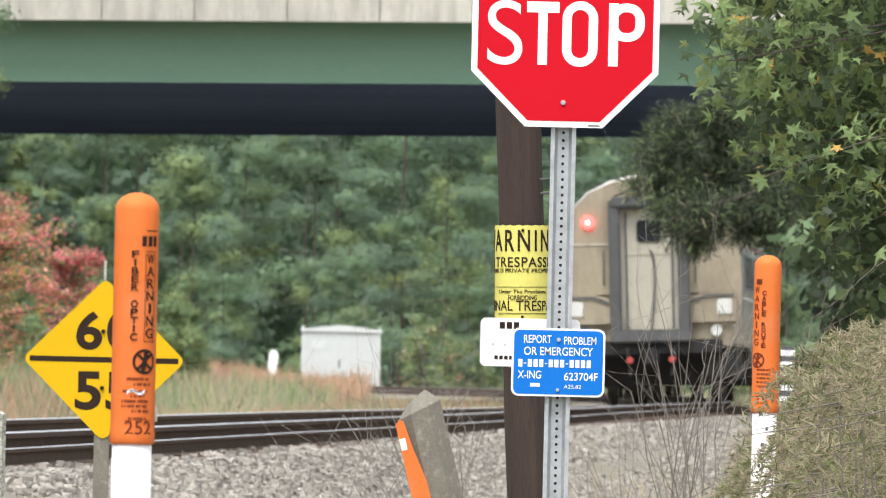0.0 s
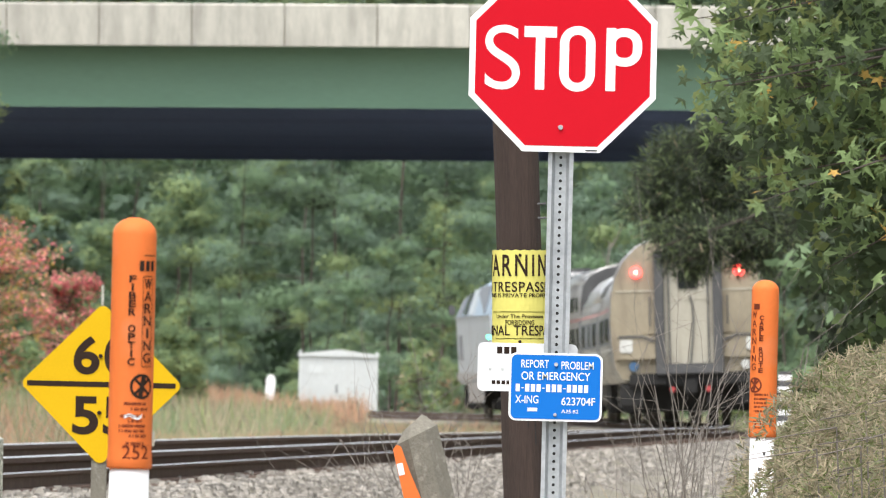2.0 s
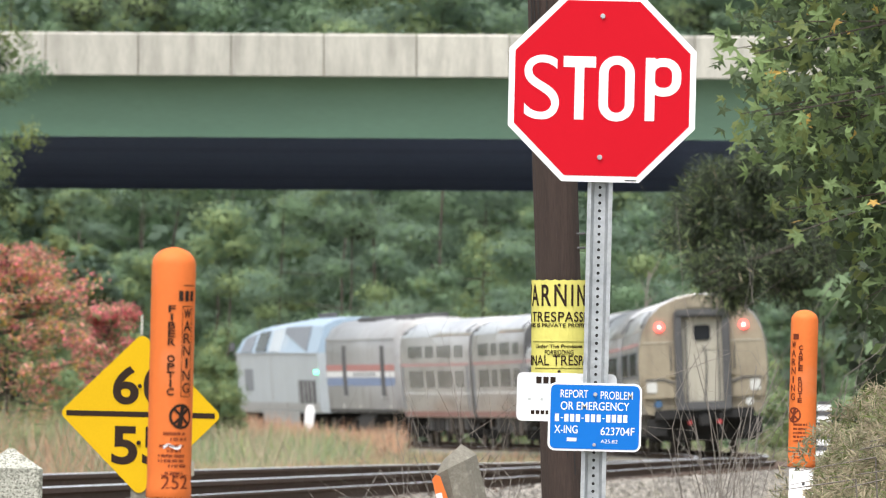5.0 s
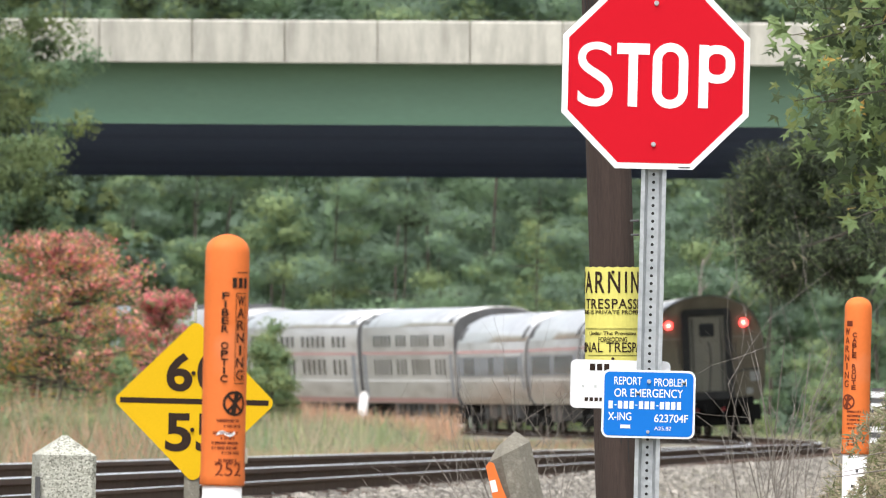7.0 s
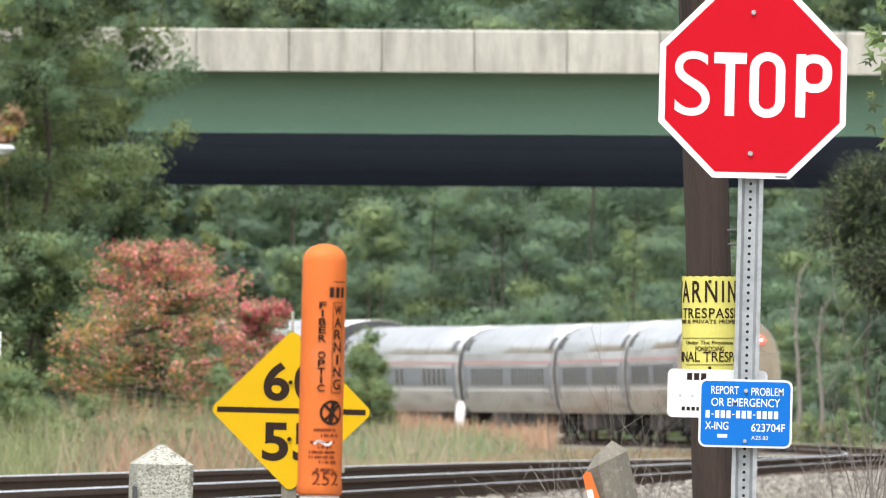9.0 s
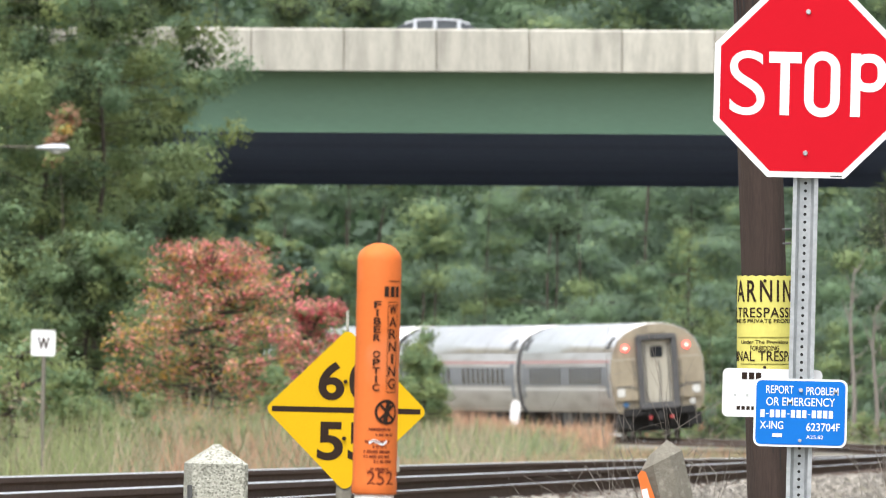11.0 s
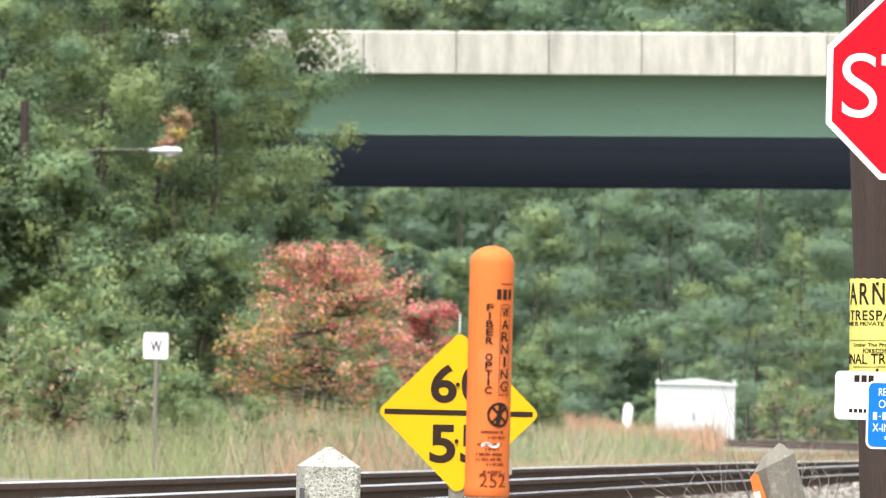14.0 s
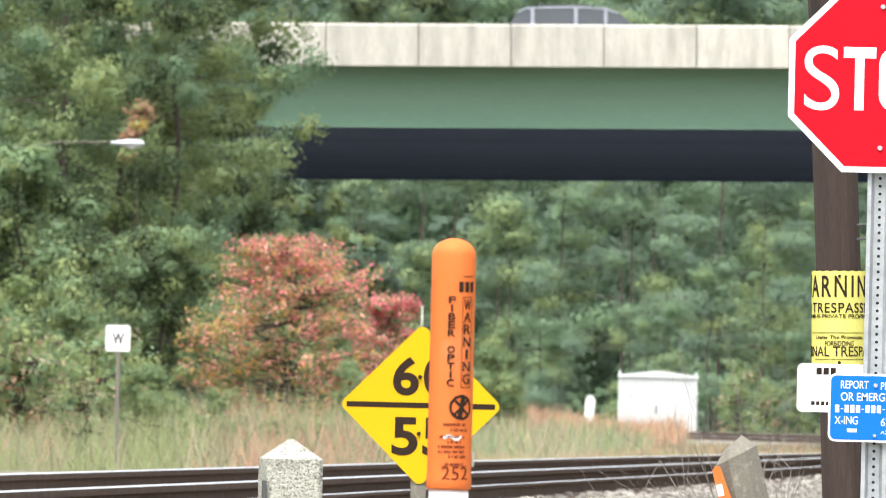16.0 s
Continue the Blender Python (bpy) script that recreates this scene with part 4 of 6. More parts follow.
def cable_marker(x, y, top, bottom, texts, label):
    mk = thing("cable_marker", pose(x, y, 0), label, "marker post")
    R = 0.0445
    bm = bmesh.new()
    n = 40
    prof = [(R * 0.985, bottom), (R * 1.03, bottom + 0.004), (R * 1.03, bottom + 0.02), (R, bottom + 0.03)]
    prof += [(R, bottom + (top - 0.035 - bottom) * k / 8) for k in range(1, 9)]
    prof += [(R * math.cos(radians(a_)), top - 0.035 + 0.035 * math.sin(radians(a_))) for a_ in (15, 30, 45, 60, 75, 85)]
    rings = [[bm.verts.new((r * math.cos(2 * math.pi * j / n), r * math.sin(2 * math.pi * j / n), z)) for j in range(n)] for r, z in prof]
    for p0, p1 in zip(rings, rings[1:]):
        for j in range(n):
            bm.faces.new((p0[j], p0[(j + 1) % n], p1[(j + 1) % n], p1[j]))
    bm.faces.new(rings[-1])
    bm.faces.new(rings[0][::-1])
    part("cap", smooth_mesh(bm), M_ORANGE, mk, "orange domed plastic sleeve")
    part("tube", smooth_mesh(cyl((0, 0, -0.3), (0, 0, bottom + 0.01), 0.040, n=32)), M_PVC, mk, "white plastic tube")
    texts(mk, R, top)
    return mk


def upright(parent, body, R, turn, z_top, step, h, w, m, bold=0.01):
    for i, ch in enumerate(body):
        if ch != " ":
            part("letter", shift(wrap(text_mesh(ch, h, w if ch != "I" else w * 0.3, bold=bold), R, turn), 0, 0, z_top - step * (i + 0.5)), m, parent)


def ring_on(parent, R, turn, z, r, m, cross=True):
    me = bpy.data.meshes.new("symbol")
    bm = bmesh.new()
    n = 28
    o = [bm.verts.new((r * math.cos(6.2832 * i / n), 0, r * math.sin(6.2832 * i / n))) for i in range(n)]
    q = [bm.verts.new((r * 0.78 * math.cos(6.2832 * i / n), 0, r * 0.78 * math.sin(6.2832 * i / n))) for i in range(n)]
    for i in range(n):
        bm.faces.new((o[i], o[(i + 1) % n], q[(i + 1) % n], q[i]))
    if cross:
        for a_ in (45, 135, 80):
            c, s = math.cos(radians(a_)), math.sin(radians(a_))
            k, w = r * 0.8, r * (0.11 if a_ != 80 else 0.2)
            prev = None
            for j in range(7):
                f = -1 + 2 * j / 6
                cur = (bm.verts.new((k * c * f - s * w, -0.0002, k * s * f + c * w)), bm.verts.new((k * c * f + s * w, -0.0002, k * s * f - c * w)))
                if prev:
                    bm.faces.new((prev[0], cur[0], cur[1], prev[1]))
                prev = cur
    bm.to_mesh(me)
    bm.free()
    part("symbol", shift(wrap(me, R), 0, 0, z) if not turn else shift(wrap(me, R, turn), 0, 0, z), m, parent, "no digging symbol")


def bars_on(parent, R, turn, z, w, h, m, name="text_bar"):
    me = bpy.data.meshes.new(name)
    bm = bmesh.new()
    n = 8
    for i in range(n):
        xa, xb = -w / 2 + w * i / n, -w / 2 + w * (i + 1) / n
        a_ = [bm.verts.new(p) for p in ((xa, 0, -h / 2), (xb, 0, -h / 2), (xb, 0, h / 2), (xa, 0, h / 2))]
        bm.faces.new(a_)
    bmesh.ops.remove_doubles(bm, verts=bm.verts, dist=1e-6)
    bm.to_mesh(me)
    bm.free()
    part(name, shift(wrap(me, R, turn), 0, 0, z), m, parent)


def dashes_on(parent, R, turn, z, w, h, m):
    """A line of small writing as a row of short marks, in words."""
    me = bpy.data.meshes.new("text_bar")
    bm = bmesh.new()
    rr = random.Random(int(1e4 * (w + h + abs(z))))
    x = -w / 2
    while x < w / 2:
        k = rr.uniform(0.0022, 0.0034)
        a_ = [bm.verts.new(p) for p in ((x, 0, -h / 2), (x + k, 0, -h / 2), (x + k, 0, h / 2), (x, 0, h / 2))]
        bm.faces.new(a_)
        x += k + (0.0009 if rr.random() < 0.78 else 0.0034)
    bm.to_mesh(me)
    bm.free()
    part("text_bar", shift(wrap(me, R, turn), 0, 0, z), m, parent)


def near_marker_text(mk, R, top):
    for i in range(3):
        bars_on(mk, R, 22 + 17 * i, top - 0.098, 0.0095, 0.021, M_INK, "letter_mark")
    bars_on(mk, R, 47, top - 0.077, 0.03, 0.002, M_INK, "rule")
    upright(mk, "FIBER OPTIC", R, -1, top - 0.116, 0.0167, 0.0142, 0.0142, M_INK, 0.016)
    upright(mk, "WARNING", R, 42, top - 0.121, 0.0250, 0.0200, 0.017, M_INK, 0.0)
    for tn in (27, 57):
        bars_on(mk, R, tn, top - 0.210, 0.0012, 0.182, M_INK, "rule")
    for zz in (0.119, 0.301):
        bars_on(mk, R, 42, top - zz, 0.023, 0.0015, M_INK, "rule")
    ring_on(mk, R, 30, top - 0.341, 0.0255, M_INK)
    for i, (zz, w, tn) in enumerate(((0.376, 0.045, 12), (0.387, 0.034, 24), (0.401, 0.05, 6), (0.411, 0.03, 14), (0.421, 0.052, 4), (0.431, 0.052, 4), (0.441, 0.034, 20), (0.456, 0.038, 14))):
        dashes_on(mk, R, tn, top - zz, w, 0.0058, M_FADEDINK)
    part("number", shift(wrap(text_mesh("252", 0.028, 0.056), R, 17), 0, 0, top - 0.474), M_FADEDINK, mk)
    bars_on(mk, R, 17, top - 0.459, 0.06, 0.0008, M_FADEDINK, "rule")
    bars_on(mk, R, 17, top - 0.489, 0.06, 0.0008, M_FADEDINK, "rule")
    part("scratch", shift(wrap(text_mesh("~", 0.012, 0.036), R, 8), 0, 0, top - 0.402), M_PVC, mk, "pale scrape in the plastic")
    part("side_tab", box(0.043, 0.050, -0.006, 0.006, top - 0.462, top - 0.43, 0.002), M_DOOR, mk, "small yellowed clip")


def far_marker_text(mk, R, top):
    bars_on(mk, R, -38, top - 0.088, 0.022, 0.018, M_FADEDINK, "letter_mark")
    upright(mk, "CABLE ROUTE", R, -14, top - 0.116, 0.0172, 0.0155, 0.0145, M_FADEDINK, 0.03)
    upright(mk, "WARNING", R, -48, top - 0.100, 0.0285, 0.022, 0.018, M_FADEDINK, 0.0)
    ring_on(mk, R, -40, top - 0.345, 0.0255, M_FADEDINK)
    for zz in (0.376, 0.39, 0.403, 0.416, 0.43):
        dashes_on(mk, R, -12, top - zz, 0.045, 0.007, M_FADEDINK)
    part("number", shift(wrap(text_mesh("23", 0.026, 0.032), R, -25), 0, 0, top - 0.474), M_FADEDINK, mk)
    rr = random.Random(8)
    for i in range(9):
        bars_on(mk, 0.040, rr.uniform(-40, 30), top - 0.53 - 0.03 * i + rr.uniform(-0.01, 0.01), rr.uniform(0.006, 0.02), 0.012, M_FRAME, "scuff_mark")


def speed_sign(x, y, z):
    s = thing("speed_sign", pose(x, y, z), "yellow diamond speed board with black numbers on a grey post", "speed sign")
    d = 0.339
    outline = []
    for k in range(4):
        cx, cz = (d - 0.042) * math.cos(math.pi / 2 * k), (d - 0.042) * math.sin(math.pi / 2 * k)
        outline += [(cx + 0.03 * math.cos(radians(90 * k + a_)), cz + 0.03 * math.sin(radians(90 * k + a_))) for a_ in (-45, -22, 0, 22, 45)]
    bm = prism(outline, 0, 0.004)
    part("plate", bm, M_SIGNYELLOW, s, "golden yellow plate")
    bar(s, -0.309, 0.309, -0.011, 0.011, -0.0006, M_INK, "dividing_bar")
    for ch, cx, cz in (("6", -0.064, 0.120), ("0", 0.064, 0.120), ("5", -0.064, -0.130), ("5", 0.064, -0.130)):
        words(s, ch, cx, cz, 0.160, M_INK, -0.0008, 0.108, "number", bold=0.026)
    for cz in (0.118, -0.118):
        part("bolt", cyl((-0.006, -0.001, cz), (-0.006, -0.01, cz), 0.009, 0.008, 10), M_INK, s)
    part("post", box(-0.035, 0.030, 0.006, 0.03, -z - 0.3, 0.26, 0.004), M_STONEDARK, s, "weathered grey steel post")
    part("post_tip", box(-0.009, 0.003, 0.008, 0.02, 0.24, 0.415, 0.002), M_STONE, s)


def pyramid_post(x, y, top, w):
    p = thing("concrete_post", pose(x, y, 0, 0, 0, 12), "lichened concrete boundary post with a pyramid top", "post")
    bm = bmesh.new()
    h = w / 2
    ring = [(-h + 0.012, -h), (h - 0.012, -h), (h, -h + 0.012), (h, h - 0.012), (h - 0.012, h), (-h + 0.012, h), (-h, h - 0.012), (-h, -h + 0.012)]
    lv = [[bm.verts.new((px * k, py * k, z)) for px, py in ring] for z, k in ((-0.3, 1.03), (top * 0.5, 1.02), (top - 0.052, 1.0), (top - 0.008, 0.22), (top, 0.10))]
    for a_, b_ in zip(lv, lv[1:]):
        for i in range(8):
            bm.faces.new((a_[i], a_[(i + 1) % 8], b_[(i + 1) % 8], b_[i]))
    bm.faces.new(lv[-1])
    bm.faces.new(lv[0][::-1])
    part("shaft", bm, M_STONE, p)
    part("edge_strip", box(-h - 0.012, -h - 0.003, -h - 0.004, -h + 0.02, 0.0, top - 0.11), M_FRAME, p, "dark metal edge strip")


def leaning_post(x, y, top):
    p = thing("leaning_concrete_post", pose(x + 0.30, y, 0, 0, -14.5, 0), "leaning grey concrete post with a torn orange marker strip", "post")
    bm = bmesh.new()
    w, hh = 0.075, top / math.cos(radians(14.5))
    ring = [(math.cos(math.pi / 8 + i * math.pi / 4) * w / 0.924, math.sin(math.pi / 8 + i * math.pi / 4) * w / 0.924) for i in range(8)]
    lv = [[bm.verts.new((px * k, py * k, z + (0.018 * px / w if z > 1 else 0))) for px, py in ring] for z, k in ((-0.3, 1.1), (0.6, 1.06), (hh - 0.045, 1.0), (hh - 0.012, 0.62), (hh, 0.45))]
    for a_, b_ in zip(lv, lv[1:]):
        for i in range(8):
            bm.faces.new((a_[i], a_[(i + 1) % 8], b_[(i + 1) % 8], b_[i]))
    bm.faces.new(lv[-1])
    bm.faces.new(lv[0][::-1])
    part("shaft", bm, M_STONEDARK, p)
    b2 = prism([(-0.089, hh - 0.075), (-0.074, hh - 0.062), (-0.060, hh - 0.07), (-0.050, hh - 0.16), (-0.030, hh - 0.28), (-0.028, hh - 0.40), (-0.092, hh - 0.42), (-0.090, hh - 0.2)], -w - 0.012, -w - 0.004)
    st = part("orange_strip", b2, M_ORANGE, p, "torn orange marker strip")
    part("white_label", box(-0.088, -0.068, -w - 0.0135, -w - 0.012, hh - 0.165, hh - 0.125), M_SIGNWHITE, st)


def relay_cabinet():
    c = thing("relay_cabinet", pose(-3.77, 659.4, -1.42), "white painted trackside equipment cabin with a low ridged roof", "equipment cabin")
    part("body", box(-1.45, 1.45, 0, 2.4, 0.12, 2.55, 0.02), M_CABINET, c)
    part("roof", prism([(-1.52, 2.54), (1.52, 2.54), (1.52, 2.62), (0.1, 2.80), (-0.1, 2.80), (-1.52, 2.62)], -0.08, 2.48), M_CABINET, c, "pale low ridged roof")
    part("base", box(-1.35, 1.35, 0.1, 2.3, -0.2, 0.125), M_CONCRETE, c)
    d = part("door", box(-0.15, 0.85, -0.02, 0.0, 0.25, 2.35, 0.006), M_CABINET, c)
    part("handle", box(-0.08, -0.03, -0.06, -0.02, 1.2, 1.5, 0.01), M_FRAME, d)
    part("vent", box(-1.1, -0.6, -0.015, 0.0, 1.9, 2.2, 0.004), M_CABINET, c)
    for q in (-1.42, 1.42):
        part("corner_post", box(q - 0.05, q + 0.05, -0.03, 0.03, 0.1, 2.75, 0.01), M_CABINET, c)


def mile_post():
    p = thing("white_mile_post", pose(-5.77, 596.6, -1.25, 0, 3.5, 0), "short white painted wooden post in russet grass", "post")
    part("shaft", prism([(-0.15, 0), (0.15, 0), (0.16, 1.6), (0.10, 1.73), (0.0, 1.76), (-0.10, 1.73), (-0.16, 1.6)], -0.08, 0.08), M_WHITEPOST, p)


def whistle_sign():
    s = thing("whistle_sign", pose(-8.19, 226.1, 1.71), "white square whistle sign lettered W on a thin grey post", "sign")
    part("plate", prism(rounded(0.315, 0.335, 0.03), 0, 0.003), M_SIGNWHITE, s)
    words(s, "W", 0.005, -0.005, 0.15, M_INK, -0.001, 0.15, "letter", bold=0.03)
    part("post", cyl((0.01, 0.03, -1.75), (0.01, 0.03, -0.05), 0.028, n=12), M_STONEDARK, s, "thin grey post")


def street_lamp():
    s = thing("street_lamp", pose(-13.55, 376.8, 6.0), "grey cobra-head street lamp reaching out from the trees", "street lamp")
    bm = bmesh.new()
    prof = [(-0.36, 0.035), (-0.25, 0.06), (0.0, 0.115), (0.25, 0.12), (0.36, 0.05)]
    rings = []
    for px, r in prof:
        rings.append([bm.verts.new((px, r * 1.2 * math.cos(6.2832 * j / 12), 0.8 * r * math.sin(6.2832 * j / 12))) for j in range(12)])
    for a_, b_ in zip(rings, rings[1:]):
        for j in range(12):
            bm.faces.new((a_[j], a_[(j + 1) % 12], b_[(j + 1) % 12], b_[j]))
    bm.faces.new(rings[0])
    bm.faces.new(rings[-1][::-1])
    part("head", smooth_mesh(bm), M_GALV, s, "pale metal lamp head")
    part("lens", cyl((0.08, 0, -0.12), (0.08, 0, -0.06), 0.09, 0.12, 14), M_LENS, s)
    arm = cyl((-3.0, 0, -0.28), (-1.4, 0, 0.0), 0.014, n=10)
    cyl((-1.4, 0, 0.0), (-0.3, 0, 0.02), 0.014, n=10, bm=arm)
    part("arm", arm, M_STONEDARK, s)
    part("pole", cyl((-3.0, 0, -6.6), (-3.0, 0, 1.0), 0.13, 0.09, 14), M_POLE, s)


def striped_bollard():
    s = thing("striped_bollard", pose(2.445, 125.6, 0.0), "black and white banded post beside the track", "bollard")
    base = ground_z(2.445, 125.6)
    part("shaft", box(-0.045, 0.045, -0.03, 0.03, base - 0.2, 1.40, 0.006), M_FRAME, s)
    for i in range(5):
        part("white_band", box(-0.049, 0.049, -0.034, 0.034, 1.005 + 0.082 * i, 1.045 + 0.082 * i), M_SIGNWHITE, s)


# ---- vehicles on the bridge ----
M_CARWHITE = mat("white_car_paint", (0.7, 0.72, 0.74), 0.25, 0, 0.03, 1, 10, 0)
M_CARGLASS = mat("car_window_glass", (0.10, 0.11, 0.12), 0.12, 0, 0.1, 2, 20, 0.0)
M_CARBLUE = mat("slate_blue_car_paint", (0.38, 0.40, 0.44), 0.3, 0.2, 0.03, 1, 10, 0)
M_TYRE = mat("tyre_rubber", (0.02, 0.02, 0.02), 0.8, 0, 0.2, 6, 40, 0.1)


def vehicle(name, label, paint, length, height, suv):
    c = thing(name, None, label, "car", "cars on the bridge")
    h = length / 2
    belt = height * 0.60
    low = [(-h, 0.35), (-h, belt * 0.85), (-h + 0.25, belt), (h - 1.3, belt), (h - 0.2, belt * 0.78), (h, belt * 0.6), (h, 0.35)]

    def slab(outline, w, bev=0.05):
        bm = bmesh.new()
        a_ = [bm.verts.new((x, -w, z)) for x, z in outline]
        b_ = [bm.verts.new((x, w, z)) for x, z in outline]
        bm.faces.new(a_)
        bm.faces.new(b_[::-1])
        for i in range(len(a_)):
            bm.faces.new((a_[i], b_[i], b_[(i + 1) % len(a_)], a_[(i + 1) % len(a_)]))
        bmesh.ops.recalc_face_normals(bm, faces=bm.faces)
        bmesh.ops.bevel(bm, geom=list(bm.edges), offset=bev, segments=2, affect="EDGES")
        return bm
    body = part("body", slab(low, 0.9), paint, c)
    back, front = (-h + 0.1, h - 1.9) if suv else (-h + 0.55, h - 1.95)
    arc = [(0.0, belt - 0.02), (0.08 if suv else 0.24, belt + 0.72 * (height - belt)), (0.16 if suv else 0.36, height - 0.05), (0.5, height - 0.02), (0.72, height - 0.05), (0.84, belt + 0.72 * (height - belt)), (1.0, belt - 0.02)]
    span = front + 0.8 - back
    part("glasshouse", slab([(back + f * span, z - 0.02) for f, z in arc], 0.74, 0.03), M_CARGLASS, c, "dark car windows")
    top = [(back + f * span, z) for f, z in arc if z > belt + 0.6 * (height - belt)]
    part("roof", slab(top + [(x, z - 0.06) for x, z in top[::-1]], 0.76, 0.015), paint, c)
    for q in (-0.74, 0.74):
        for xx, nm in ((back + 0.2 * span if suv else back + 0.34 * span, "pillar"), (back + 0.52 * span, "pillar"), (back + 0.74 * span, "pillar")):
            part(nm, box(xx - 0.05, xx + 0.05, q - 0.035, q + 0.035, belt - 0.02, height - 0.05, 0.01), paint, c)
    if suv:
        for q in (-0.62, 0.62):
            part("roof_rail", box(back + 0.9, front - 0.6, q - 0.02, q + 0.02, height - 0.04, height + 0.03, 0.01), M_FRAME, c)
    for xx in (-h + 0.85, h - 0.85):
        for q in (-0.82, 0.82):
            w = part("wheel", cyl((xx, q - 0.1, 0.33), (xx, q + 0.1, 0.33), 0.33, n=20), M_TYRE, c)
            part("rim", cyl((xx, q - 0.105, 0.33), (xx, q + 0.105, 0.33), 0.2, n=14), M_GALV, w)
    for q in (-0.6, 0.6):
        part("headlight", box(h - 0.08, h + 0.01, q - 0.18, q + 0.18, belt * 0.62, belt * 0.75, 0.02), M_LENS, c)
        part("tail_light", box(-h - 0.01, -h + 0.06, q - 0.15, q + 0.15, belt * 0.68, belt * 0.85, 0.02), M_REDPIPE, c)
    return c


def drive(c, t0, x0, v, y):
    def at(t):
        x = x0 + v * (t - t0)
        return pose(x, y, 9.706 + GRADE * (x + 6.05), 0, -math.degrees(math.atan(GRADE)), 0)
    walk(c, [(t, at(t)) for t in (0.0, 4.0, 8.0, 12.0, 16.0)])


def build_approaches():
    for s in (-1, 1):
        ob = thing("road_approach", None, "grassed earth embankment carrying the road up to the bridge", "embankment", kind="structure")
        xa, xb = s * 58, s * 480
        vs, fs = [], []
        for x in (xa, xb):
            zt = 9.70 + GRADE * (x + 6.05)
            vs += [(x, 460, -4), (x, 481.8, zt), (x, 502.4, zt), (x, 524, -4)]
        fs = [(0, 4, 5, 1), (1, 5, 6, 2), (2, 6, 7, 3), (0, 1, 2, 3), (4, 7, 6, 5)]
        part("bank", raw("bank", vs, fs), M_GROUND, ob)
        part("road_surface", raw("road_surface", [(xa, 482.4, vs[1][2] + 0.006), (xb, 482.4, vs[5][2] + 0.006), (xb, 501.8, vs[5][2] + 0.006), (xa, 501.8, vs[1][2] + 0.006)], [(0, 1, 2, 3)]), M_ASPHALT, ob)


# ---- trees and undergrowth ----
def limb_mesh(segs, n=6):
    """Tapered round limbs: a list of (p, q, r0, r1)."""
    V, F, k = [], [], 0
    for p, q, r0, r1 in segs:
        p, q = np.array(p, float), np.array(q, float)
        d = unit(q - p)
        a_ = np.cross(d, (0.3, 0.9, 0.2))
        a_ = a_ / max(1e-9, np.linalg.norm(a_))
        b_ = np.cross(d, a_)
        for c, r in ((p, r0), (q, r1)):
            for j in range(n):
                an = 2 * math.pi * j / n
                V.append(c + r * (math.cos(an) * a_ + math.sin(an) * b_))
        for j in range(n):
            F.append((k + j, k + (j + 1) % n, k + n + (j + 1) % n, k + n + j))
        k += 2 * n
    return smooth(raw("limbs", np.array(V), F))


